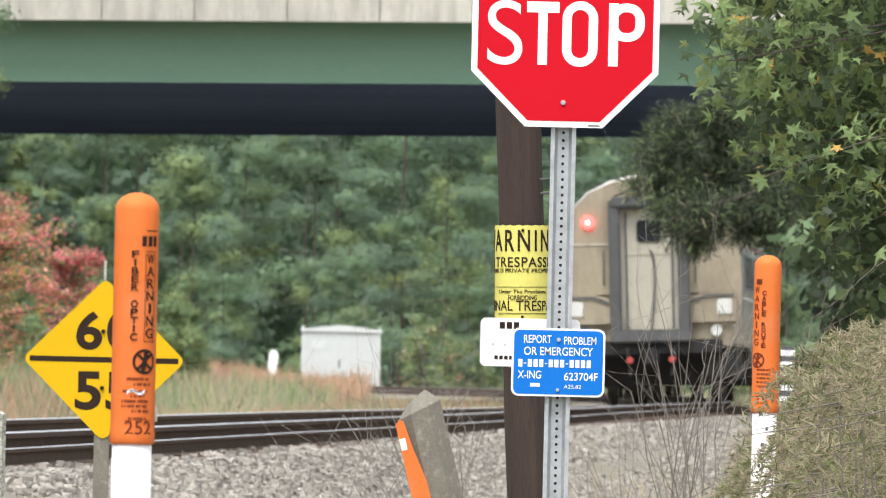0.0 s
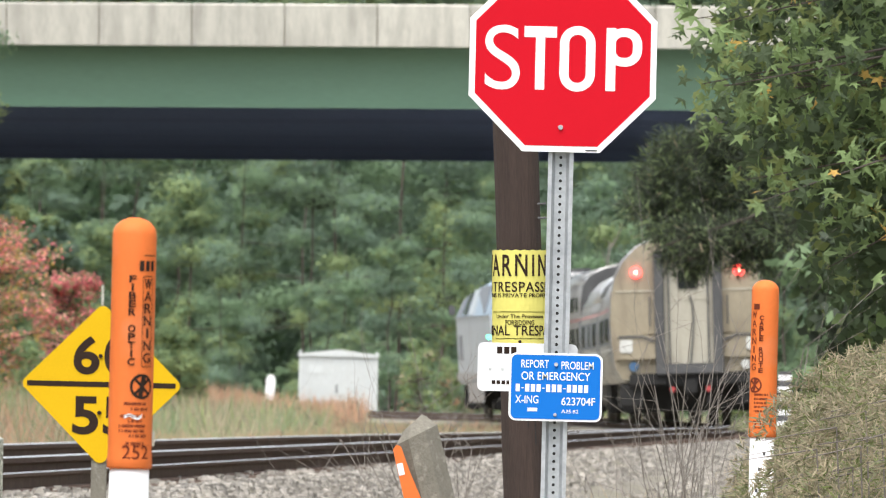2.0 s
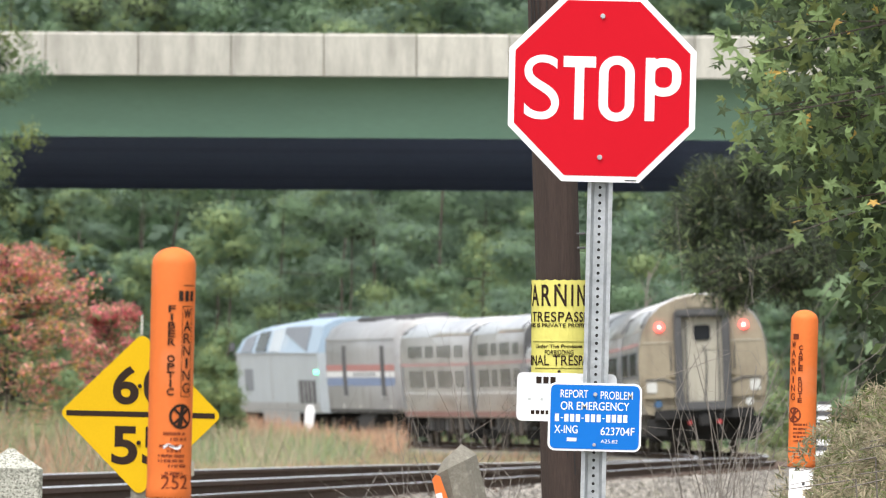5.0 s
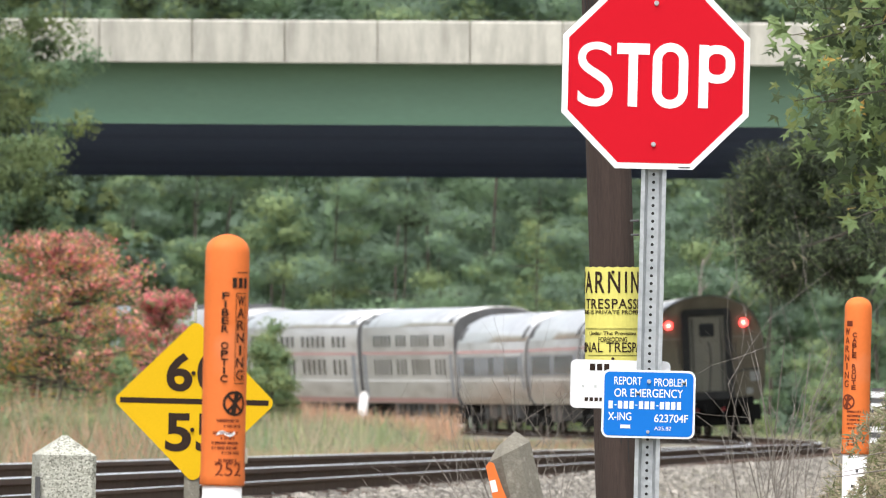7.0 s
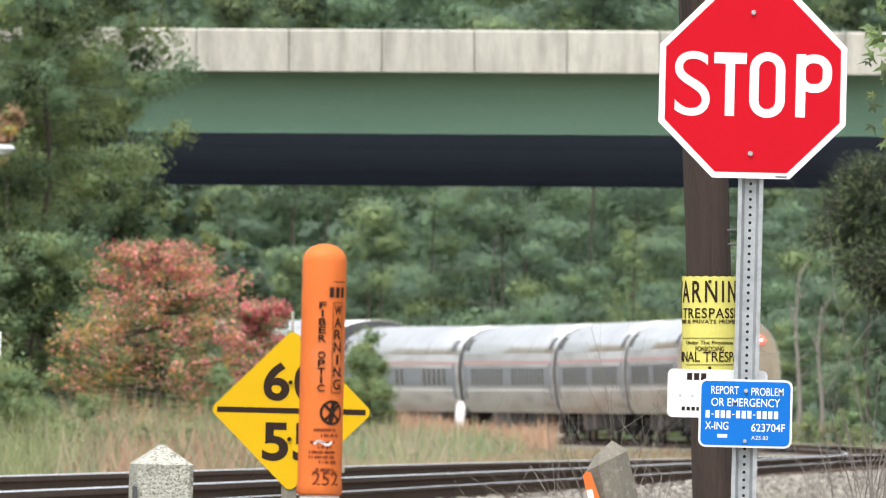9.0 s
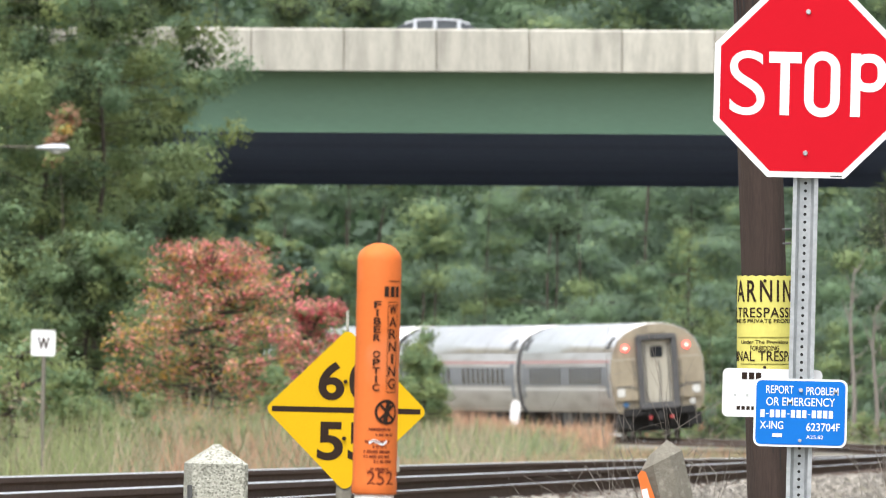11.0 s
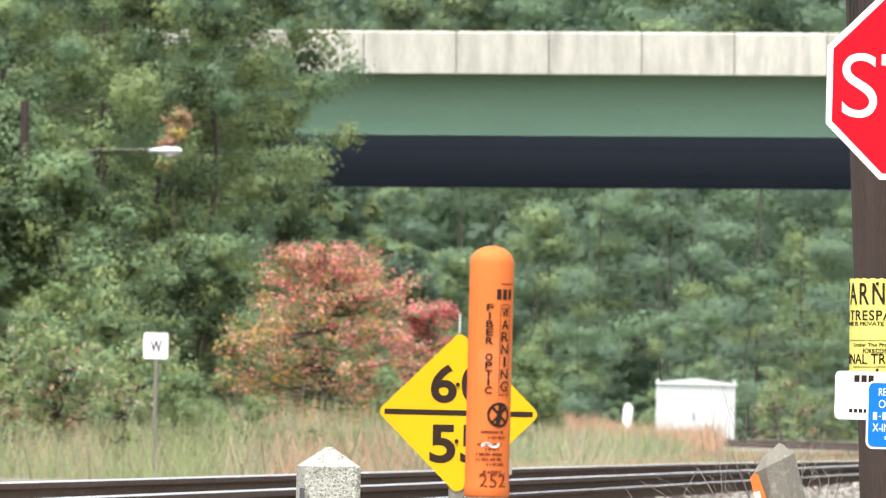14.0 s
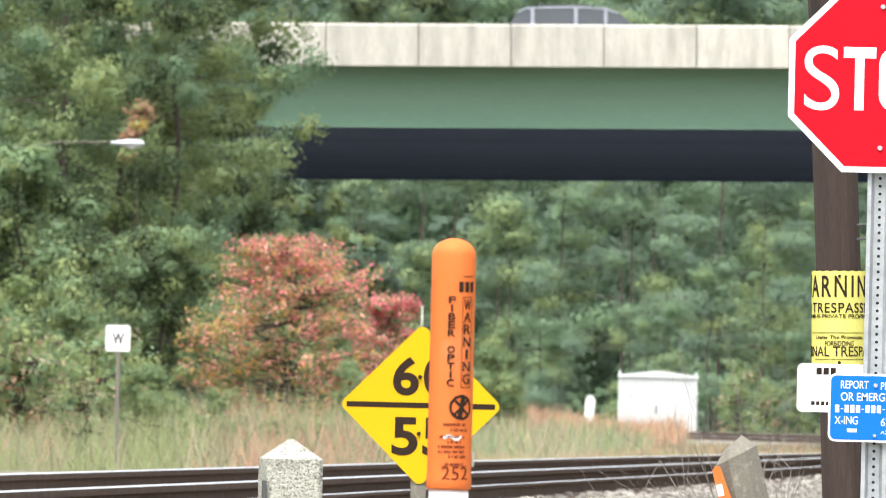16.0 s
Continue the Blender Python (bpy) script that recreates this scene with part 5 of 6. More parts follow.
def tree(name, label, height, base, spread, clumps, per, leaf, materials, weights, seed, pine=False, clump_r=0.9, trunk_r=0.16, lean=0.0, fringe=True, stray=0.1, limb=1.0, crest=None, flat_z=None):
    """A tapered trunk with limbs, and a crown of many small leaves in uneven, rounded clumps. crest: a tone for the highest clumps."""
    rng = np.random.default_rng(seed)
    t = thing(name, None, label, "tree")
    segs, cen, rad = [], [], []
    pts = [np.array((lean * k / 8 * height + 0.1 * rng.normal() * (k > 0), 0.1 * rng.normal() * (k > 0), height * k / 8)) for k in range(9)]
    for i in range(8):
        segs.append((pts[i], pts[i + 1], trunk_r * (1 - 0.11 * i), trunk_r * (1 - 0.11 * (i + 1))))
    for i in range(clumps):
        f = rng.uniform(0, 1) ** (0.9 if pine else 0.8)
        z = base + (height - base) * f
        k = min(7.99, z / height * 8)
        p0 = pts[int(k)] + (pts[int(k) + 1] - pts[int(k)]) * (k % 1)
        shape = (1 - f) ** 0.7 + 0.12 if pine else math.sin(math.pi * (0.12 + 0.83 * f)) ** 0.6
        an = rng.uniform(0, 2 * math.pi)
        r = spread * shape * rng.uniform(0.1 if pine else 0.35, 1.05)
        q = p0 + np.array((math.cos(an) * r, math.sin(an) * r, r * rng.uniform(-0.10, 0.35)))
        mid = (p0 + q) / 2 + np.array((0, 0, -0.08 * r))
        segs.append((p0, mid, limb * (0.02 + 0.012 * r), limb * (0.015 + 0.006 * r)))
        segs.append((mid, q, limb * (0.015 + 0.006 * r), limb * 0.008))
        for c, s in ((q, 1.0), (mid * 0.35 + q * 0.65, 0.8)):
            cen.append(c)
            rad.append(clump_r * s * rng.uniform(0.6, 1.25))
    part("trunk", limb_mesh(segs), M_BARK, t, "rough brown trunk and limbs")
    cen, rad = np.array(cen), np.array(rad)
    tone = rng.choice(len(materials), size=len(cen), p=weights)
    if crest is not None:
        tone[(cen[:, 2] > height * 0.8) & (rng.uniform(size=len(cen)) < 0.55)] = crest
    flat = np.array((1, 1, flat_z or (0.6 if pine else 0.75)))
    # the way each clump lies from the stem
    side = unit((cen - np.array((0, 0, 1.0)) * cen[:, 2:3]) + 1e-6)

    def tier(count, r0, r1):
        C = np.repeat(cen, count, 0)
        u = unit(rng.normal(size=C.shape))
        P = C + u * np.repeat(rad, count)[:, None] * rng.uniform(r0, r1, (len(C), 1)) ** 0.5 * flat
        idx = np.repeat(tone, count)
        flip = rng.uniform(size=len(idx)) < stray
        idx[flip] = rng.choice(len(materials), size=flip.sum(), p=weights)
        return P, u, idx, unit(u + 0.35 * np.repeat(side, count, 0) + np.array((0, 0, 0.3)) + 0.07 * rng.normal(size=u.shape))
    if pine:
        # leafy middles with a fringe of fine needles
        P, u, idx, o = tier(per, 0.15, 0.85)
        part("crown", quads("crown", leaf_quads(rng, P, leaf, 1.9, 0.5, u, 1.0, 0.5), None, idx, materials, o), None, t, kind="stuff")
        P, u, idx, o = tier(int(per * (0.5 if fringe else 0.25)), 0.55, 1.25)
        part("needles", quads("needles", needle_quads(rng, P, leaf * 0.36, 6.0, unit(u + np.array((0, 0, 0.5))), 0.45), None, idx, materials, o), None, t, kind="stuff")
    else:
        P, u, idx, o = tier(per, 0.15, 1.05)
        part("crown", quads("crown", leaf_quads(rng, P, leaf, 1.7, 0.5, u, 1.0, 0.6), None, idx, materials, o), None, t, kind="stuff")
    if height > 5:
        # larger leaves inside each clump
        P, u, idx, o = tier(int(per * (0.3 if fringe else 0.2)), 0.0, 0.5)
        part("inner_leaves", quads("inner_leaves", leaf_quads(rng, P, leaf * (2.8 if height > 10 and not fringe or leaf > 0.1 else 1.7), 1.5, 0.5, u, 1.0, 0.7), None, idx, materials, o), None, t, "shaded inner leaves", kind="stuff")
    return t


def plant(proto, x, y, rng, scale=1.0, z=None, turn=None):
    g = ground_z(x, min(y, 715)) if z is None else z
    k = scale
    o = copy_thing(proto, Matrix())
    o.matrix_basis = pose(x, y, g - 0.1, 0, 0, rng.uniform(0, 360) if turn is None else turn) @ Matrix.Diagonal((k, k, k * rng.uniform(0.92, 1.1), 1))
    return o


def away(proto):
    for o in (*proto.children_recursive, proto):
        bpy.data.objects.remove(o)


def build_far_forest():
    rng = random.Random(21)
    # far crowns in the haze-tinted colours, plus a few shade-dark clumps
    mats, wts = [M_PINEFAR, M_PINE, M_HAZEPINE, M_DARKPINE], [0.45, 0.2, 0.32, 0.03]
    pines = [tree("pine_tree", "tall green pine tree in the wood behind the bridge", 24, 2.5 + i, 4.9, 23, 300, 0.095, mats, wts, 30 + i, True, 1.95, 0.08, fringe=False, stray=0.05, limb=0.4, flat_z=0.5) for i in range(4)]
    young = [tree("young_pine", "young bushy pine at the edge of the wood", 11, 0.5, 3.3, 17, 270, 0.08, mats, wts, 40 + i, True, 1.5, 0.09, fringe=False, stray=0.05, limb=0.6, flat_z=0.55) for i in range(3)]
    broad = [tree("broadleaf_tree", "leafy green tree at the edge of the wood", 13, 1.0, 4.2, 40, 96, 0.10, [M_LEAF, M_LEAF2, M_PINEFAR], [0.4, 0.3, 0.3], 50 + i, False, 1.5, 0.16, stray=0.05) for i in range(1)]
    for y, step, protos, x0, x1, sc in ((818, 5.6, pines, -42, 26, 1.0), (795, 5.8, pines + young, -40, 26, 1.0),
                                        (770, 4.8, pines + broad, -38, 26, 0.72), (742, 4.0, young + pines[:1], -17, 26, 0.9), (718, 4.2, young, -9, 26, 0.58)):
        x = x0
        while x < x1:
            k = sc * rng.uniform(0.8, 1.15)
            proto = rng.choice(protos)
            plant(proto, x + rng.uniform(-1.2, 1.2), y + rng.uniform(-12, 12), rng, k * (0.6 if y == 742 and proto in pines else 1))
            x += step * rng.uniform(0.75, 1.25)
    for p in pines + young + broad:
        away(p)
    # the depth of the wood, too far in to count
    r2 = np.random.default_rng(17)
    n = 2400
    c = np.stack([r2.uniform(-60, 50, n), r2.uniform(850, 890, n), -3.5 + 42 * r2.uniform(0, 1, n) ** 1.4], 1)
    C = np.repeat(c, 90, 0)
    u = unit(r2.normal(size=C.shape))
    P = C + u * np.repeat(r2.uniform(1.6, 3.0, n), 90)[:, None] * np.array((1, 1, 0.6))
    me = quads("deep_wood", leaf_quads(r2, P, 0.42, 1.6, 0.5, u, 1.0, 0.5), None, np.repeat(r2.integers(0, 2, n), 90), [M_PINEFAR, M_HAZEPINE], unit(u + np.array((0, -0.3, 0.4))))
    tagged(new("deep_wood", me), "deep green pine wood far behind the bridge", "wood", kind="stuff")


def wood_belt(path, height, label):
    """The closed edge of a wood along a line: a long uneven ridge of foliage with its foot on the ground."""
    prof = [(0.0, -0.12), (0.8, 0.25), (2.2, 0.6), (4.5, 0.9), (8.0, 1.0), (12.0, 0.9), (14.0, -0.12)]
    verts, faces, n, stations = [], [], len(prof), []
    for (xa, ya), (xb, yb) in zip(path, path[1:]):
        steps = max(1, int(math.hypot(xb - xa, yb - ya) / 5))
        k = math.hypot(xb - xa, yb - ya)
        stations += [(xa + (xb - xa) * i / steps, ya + (yb - ya) * i / steps, (yb - ya) / k, -(xb - xa) / k) for i in range(steps + 1)]
    for x, y, nx, ny in stations:
        for d, f in prof:
            k = 1.0 * noise.noise((x * 0.13, y * 0.13, f * 4))
            verts.append((x + nx * (d + 1.5 * k), y + ny * (d + 1.5 * k), height * f * (1 + 0.25 * k)))
    for i in range(len(stations) - 1):
        faces += [(i * n + j, i * n + j + 1, i * n + n + j + 1, i * n + n + j) for j in range(n - 1)]
    me = raw("backdrop", verts, faces)
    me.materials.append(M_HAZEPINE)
    tagged(new("backdrop", me), label, "wood", kind="structure")


def build_left_trees():
    rng = random.Random(5)
    # a share of the clumps wears the shade-darkened leaf colour
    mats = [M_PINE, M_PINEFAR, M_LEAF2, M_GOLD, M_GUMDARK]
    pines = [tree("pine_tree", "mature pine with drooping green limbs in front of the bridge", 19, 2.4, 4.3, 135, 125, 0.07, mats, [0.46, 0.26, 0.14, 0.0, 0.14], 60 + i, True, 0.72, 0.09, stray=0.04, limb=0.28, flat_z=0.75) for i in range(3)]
    for x, y, sc in ((-14.2, 424, 1.0), (-14.7, 437, 0.95), (-15.6, 430, 1.0), (-16.6, 418, 0.95), (-18.9, 421, 1.0), (-17.4, 438, 1.05), (-20.4, 426, 1.0), (-18.8, 446, 1.0)):
        plant(rng.choice(pines), x, y, rng, sc)
    # here too some clumps have shade in their colour
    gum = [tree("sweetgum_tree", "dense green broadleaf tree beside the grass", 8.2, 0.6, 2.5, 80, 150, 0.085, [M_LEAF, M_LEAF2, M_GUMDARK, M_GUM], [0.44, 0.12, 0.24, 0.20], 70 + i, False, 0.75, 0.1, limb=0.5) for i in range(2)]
    for x, y, sc in ((-15.6, 372, 0.82), (-17.6, 380, 1.0), (-20.2, 372, 1.1), (-13.6, 402, 0.62), (-22.5, 385, 1.2)):
        plant(rng.choice(gum), x, y, rng, sc)
    # part of the vine leaves takes the haze-tinted colour
    vine = [tree("vine_covered_tree", "tree smothered in dark green climbing vines", 9.5, 0.2, 1.9, 76, 100, 0.11, [M_LEAF, M_HAZEPINE, M_LEAF2], [0.45, 0.35, 0.2], 80 + i, False, 0.65, 0.15) for i in range(2)]
    for x, y, sc in ((-13.0, 452, 0.75), (-15.0, 456, 0.9), (-17.5, 450, 0.9), (-14.6, 548, 1.0), (-17.0, 556, 1.1), (-20.0, 550, 1.1), (-23.5, 556, 1.2), (-12.6, 560, 0.75)):
        plant(rng.choice(vine), x, y, rng, sc)
    dead = tree("rusty_leaved_tree", "tree with dry rust-brown leaves among the pines", 8.6, 7.1, 0.3, 9, 60, 0.07, [M_GOLD, M_RUSTGRASS, M_LEAF2], [0.2, 0.65, 0.15], 91, False, 0.34, 0.04)
    plant(dead, -14.35, 405, rng, 1.0)
    for p in pines + gum + vine + [dead]:
        away(p)


def build_red_bush():
    b = tree("red_autumn_bush", "autumn shrub with crimson, coral and yellow leaves", 3.95, 0.1, 1.85, 250, 56, 0.038, [M_REDLEAF, M_CORAL, M_GOLD, M_LEAF2, M_LEAF], [0.10, 0.24, 0.19, 0.29, 0.18], 7, False, 0.3, 0.05, stray=0.6, limb=0.5, crest=0)
    b.matrix_basis = pose(-8.35, 314, ground_z(-8.35, 314) - 0.05)
    tagged(b, category="shrub")
    b2 = tree("small_red_bush", "smaller crimson autumn shrub", 3.0, 0.1, 1.05, 80, 70, 0.045, [M_REDLEAF, M_CORAL, M_LEAF2], [0.35, 0.28, 0.37], 17, False, 0.27, 0.04, stray=0.6, limb=0.5)
    b2.matrix_basis = pose(-6.8, 322, ground_z(-6.8, 322) - 0.05)
    tagged(b2, category="shrub")
    rng = random.Random(9)
    shrub = [tree("green_shrub", "bright green bushy young pine in the grass", 2.6, 0.05, 0.75, 34, 32, 0.055, [M_LEAF, M_LEAF2, M_PINE], [0.4, 0.25, 0.35], 100 + i, True, 0.33, 0.03) for i in range(3)]
    for p in shrub:
        tagged(p, category="shrub")
    for x, y, sc in ((-8.7, 560, 1.35), (-8.35, 558, 1.4), (-8.5, 564, 1.45), (-8.05, 561, 1.1), (-7.7, 559, 0.75), (-9.6, 556, 0.9), (-8.0, 330, 1.1), (-8.8, 332, 1.15), (-7.4, 334, 1.0), (-9.6, 331, 1.1), (-8.4, 336, 1.2), (-10.6, 300, 0.75), (-12.0, 310, 0.9), (-12.9, 300, 1.0), (-7.0, 306, 0.72), (-13.6, 318, 1.05), (-9.6, 270, 0.5),
                     (-8.0, 262, 0.45), (-10.4, 258, 0.6), (-6.6, 318, 0.6), (-6.45, 326, 0.95), (-0.8, 690, 1.3), (0.3, 694, 1.0), (1.5, 690, 0.9),
                     (5.0, 688, 1.1), (8.5, 672, 1.2), (11, 668, 1.4), (9.8, 560, 1.0), (13, 560, 1.3), (12, 480, 0.9)):
        plant(rng.choice(shrub), x, y, rng, sc)
    low = [tree("weed_clump", "low leafy weed clump in the rough grass", 1.5, 0.05, 0.5, 22, 30, 0.047, [M_LEAF, M_LEAF2, M_STRAW, M_RUSTGRASS], [(0.4, 0.4, 0.15, 0.05), (0.3, 0.45, 0.17, 0.08), (0.42, 0.45, 0.13, 0.0), (0.25, 0.45, 0.22, 0.08)][i], 130 + i, False, 0.26, 0.02) for i in range(4)]
    for p in low:
        tagged(p, category="weed")
    for i in range(260):
        y = rng.uniform(240, 345)
        k = rng.uniform(-0.054, -0.0195)
        before_bush = -0.033 < k < -0.0205 and y < 312
        plant(rng.choice(low if before_bush else low + shrub[:1]), k * y, y, rng, rng.uniform(0.45, 1.05) * (1.25 if k < -0.035 else 0.55 if before_bush else 0.85))
    for i in range(16):
        y = rng.uniform(430, 575)
        plant(rng.choice(low), track_x(y) - rng.uniform(11, 16), y, rng, rng.uniform(0.6, 1.0))
    for i in range(26):
        y = rng.uniform(640, 712)
        plant(rng.choice(low), track_x(y) + rng.uniform(5, 32), y, rng, rng.uniform(0.6, 1.2))
    plant(low[0], -0.7, 684, rng, 1.9)
    plant(low[1], 0.3, 690, rng, 1.6)
    for p in shrub + low:
        away(p)


def dead_snag(x, y, top):
    """A bare pale trunk with broken limbs at the edge of the wood."""
    rng = np.random.default_rng(44)
    t = thing("dead_snag", pose(x, y, ground_z(x, y)), "bare pale dead tree with broken limbs", "tree")
    pts = [np.array((0.12 * math.sin(0.9 * i), 0, top * i / 7)) for i in range(8)]
    V, F = [], []
    for i, p in enumerate(pts):
        V += [(p[0] + 0.11 * (1 - 0.11 * i) * math.cos(math.pi * j / 4), p[1] + 0.11 * (1 - 0.11 * i) * math.sin(math.pi * j / 4), p[2]) for j in range(8)]
        F += [(8 * i + j, 8 * i + (j + 1) % 8, 8 * i + 8 + (j + 1) % 8, 8 * i + 8 + j) for j in range(8) if i < 7]
    part("trunk", smooth(raw("trunk", V, F)), M_TWIG, t)
    for i in range(9):
        f = rng.uniform(0.35, 0.97) * 7
        p = pts[int(f)] + (pts[int(f) + 1] - pts[int(f)]) * (f % 1)
        d = np.array((rng.choice((-1, 1)) * rng.uniform(0.2, 0.7), rng.normal(scale=0.3), rng.uniform(0.2, 0.8)))
        part("broken_limb", limb_mesh([(p, p + d * 0.6, 0.03, 0.02), (p + d * 0.6, p + d + np.array((0, 0, 0.15)), 0.02, 0.006)]), M_TWIG, t)


def grass(name, label, n, region, hmin, hmax, width, materials, weights, seed, patch=0.6):
    """Blades over a stretch of ground: region(rng, n) gives their places."""
    rng = np.random.default_rng(seed)
    X, Y = region(rng, n)
    B = np.array([(x, y, ground_z(x, y) - 0.03) for x, y in zip(X, Y)])
    pn = np.array([noise.noise((x * 0.35, y * 0.06, seed)) for x, y in zip(X, Y)])
    H = (hmin + (hmax - hmin) * rng.uniform(0, 1, len(B)) ** 1.5) * (1 + patch * pn)
    d = unit(np.stack([rng.normal(scale=0.5, size=len(B)), rng.normal(scale=0.5, size=len(B)), np.ones(len(B))], 1))
    s = unit(np.stack([rng.normal(size=len(B)), rng.normal(size=len(B)) * 0.5, np.zeros(len(B))], 1))
    w = (width * rng.uniform(0.6, 1.4, len(B)))[:, None]
    H = H[:, None]
    bend = s * w * rng.uniform(-0.6, 0.6, (len(B), 1))
    Q = np.stack([B - s * w / 2, B + s * w / 2, B + d * H * 0.65 + s * w * 0.45, B + d * H + bend], 1)
    p2 = np.array([noise.noise((x * 0.5, y * 0.09, seed + 9.5)) for x, y in zip(X, Y)])
    pick = np.clip(rng.uniform(0, 1, len(B)) + 0.7 * p2, 0, 0.999)
    idx = np.searchsorted(np.cumsum(weights), pick)
    idx = np.minimum(idx, len(materials) - 1)
    me = quads(name, Q, None, idx, materials, unit(np.array((0, -0.7, 0.8)) + 0.35 * rng.normal(size=(len(B), 3))))
    return tagged(new(name, me), label, "grass", kind="stuff")


def build_grass():
    def left(y0, y1, d0, d1):
        def f(rng, n):
            y = rng.uniform(y0, y1, n)
            d = d0 + (d1 - d0) * rng.uniform(0, 1, n) ** 1.0
            return np.array([track_x(v) for v in y]) + d, y
        return f

    def wedge(y0, y1, k0, k1):
        """Between two straight field edges that run out from the crossing."""
        def f(rng, n):
            y = rng.uniform(y0, y1, n)
            return y * (k0 + (k1 - k0) * rng.uniform(0, 1, n)), y
        return f
    grass("weed_field", "tall rough grass and weeds in green and straw tones", 62000, wedge(225, 350, -0.056, -0.0185), 0.2, 1.15, 0.012, [M_LEAF2, M_GRASS, M_STRAW, M_LEAF, M_RUSTGRASS], [0.22, 0.34, 0.26, 0.10, 0.08], 3, 1.2)
    grass("field_grass", "short mixed grass along the field edge", 26000, wedge(225, 350, -0.021, -0.007), 0.08, 0.34, 0.012, [M_LEAF2, M_GRASS, M_STRAW, M_RUSTGRASS], [0.15, 0.35, 0.32, 0.18], 13)
    grass("dry_grass", "straw coloured dry grass beside the track", 42000, left(345, 600, -9, -2.6), 0.10, 0.42, 0.018, [M_LEAF2, M_GRASS, M_STRAW, M_RUSTGRASS], [0.14, 0.3, 0.32, 0.24], 4)
    grass("rough_grass", "taller rough grass in front of the wood", 32000, left(345, 600, -24, -8.5), 0.3, 1.1, 0.022, [M_STRAW, M_GRASS, M_LEAF2, M_LEAF], [0.34, 0.36, 0.2, 0.1], 14)
    grass("bend_grass", "rough grass beyond the bend of the line", 15000, left(600, 715, -34, -2.6), 0.2, 0.8, 0.03, [M_GRASS, M_STRAW, M_LEAF2], [0.4, 0.4, 0.2], 15)
    grass("russet_grass", "russet broomsedge tufts near the white post", 22000, wedge(545, 612, -0.0150, -0.0045), 0.4, 1.25, 0.03, [M_RUSTGRASS, M_STRAW, M_GRASS], [0.78, 0.16, 0.06], 5)
    grass("verge_grass", "green and tan grass on the far side of the line", 26000, left(330, 715, 3.0, 16), 0.2, 0.8, 0.03, [M_GRASS, M_STRAW, M_LEAF2], [0.45, 0.35, 0.2], 6)
    grass("cabin_grass", "mixed grass round the equipment cabin", 12000, left(640, 715, 2.0, 26), 0.2, 0.7, 0.03, [M_GRASS, M_STRAW, M_LEAF2], [0.4, 0.35, 0.25], 8)
    grass("gravel_weeds", "sparse weeds growing through the gravel", 2600, left(95, 260, 3.0, 8.0), 0.12, 0.45, 0.009, [M_STRAW, M_GRASS, M_TWIG], [0.45, 0.25, 0.3], 12)


def star(size):
    pts = []
    for i in range(5):
        for k, r in ((0, 1.0), (1, 0.40)):
            an = math.pi / 2 + 2 * math.pi * (i + 0.5 * k) / 5
            rr = r * size / 2 * (1.15 if i == 0 and k == 0 else 1)
            pts.append((rr * math.cos(an), rr * math.sin(an), 0.0))
    return np.array(pts)


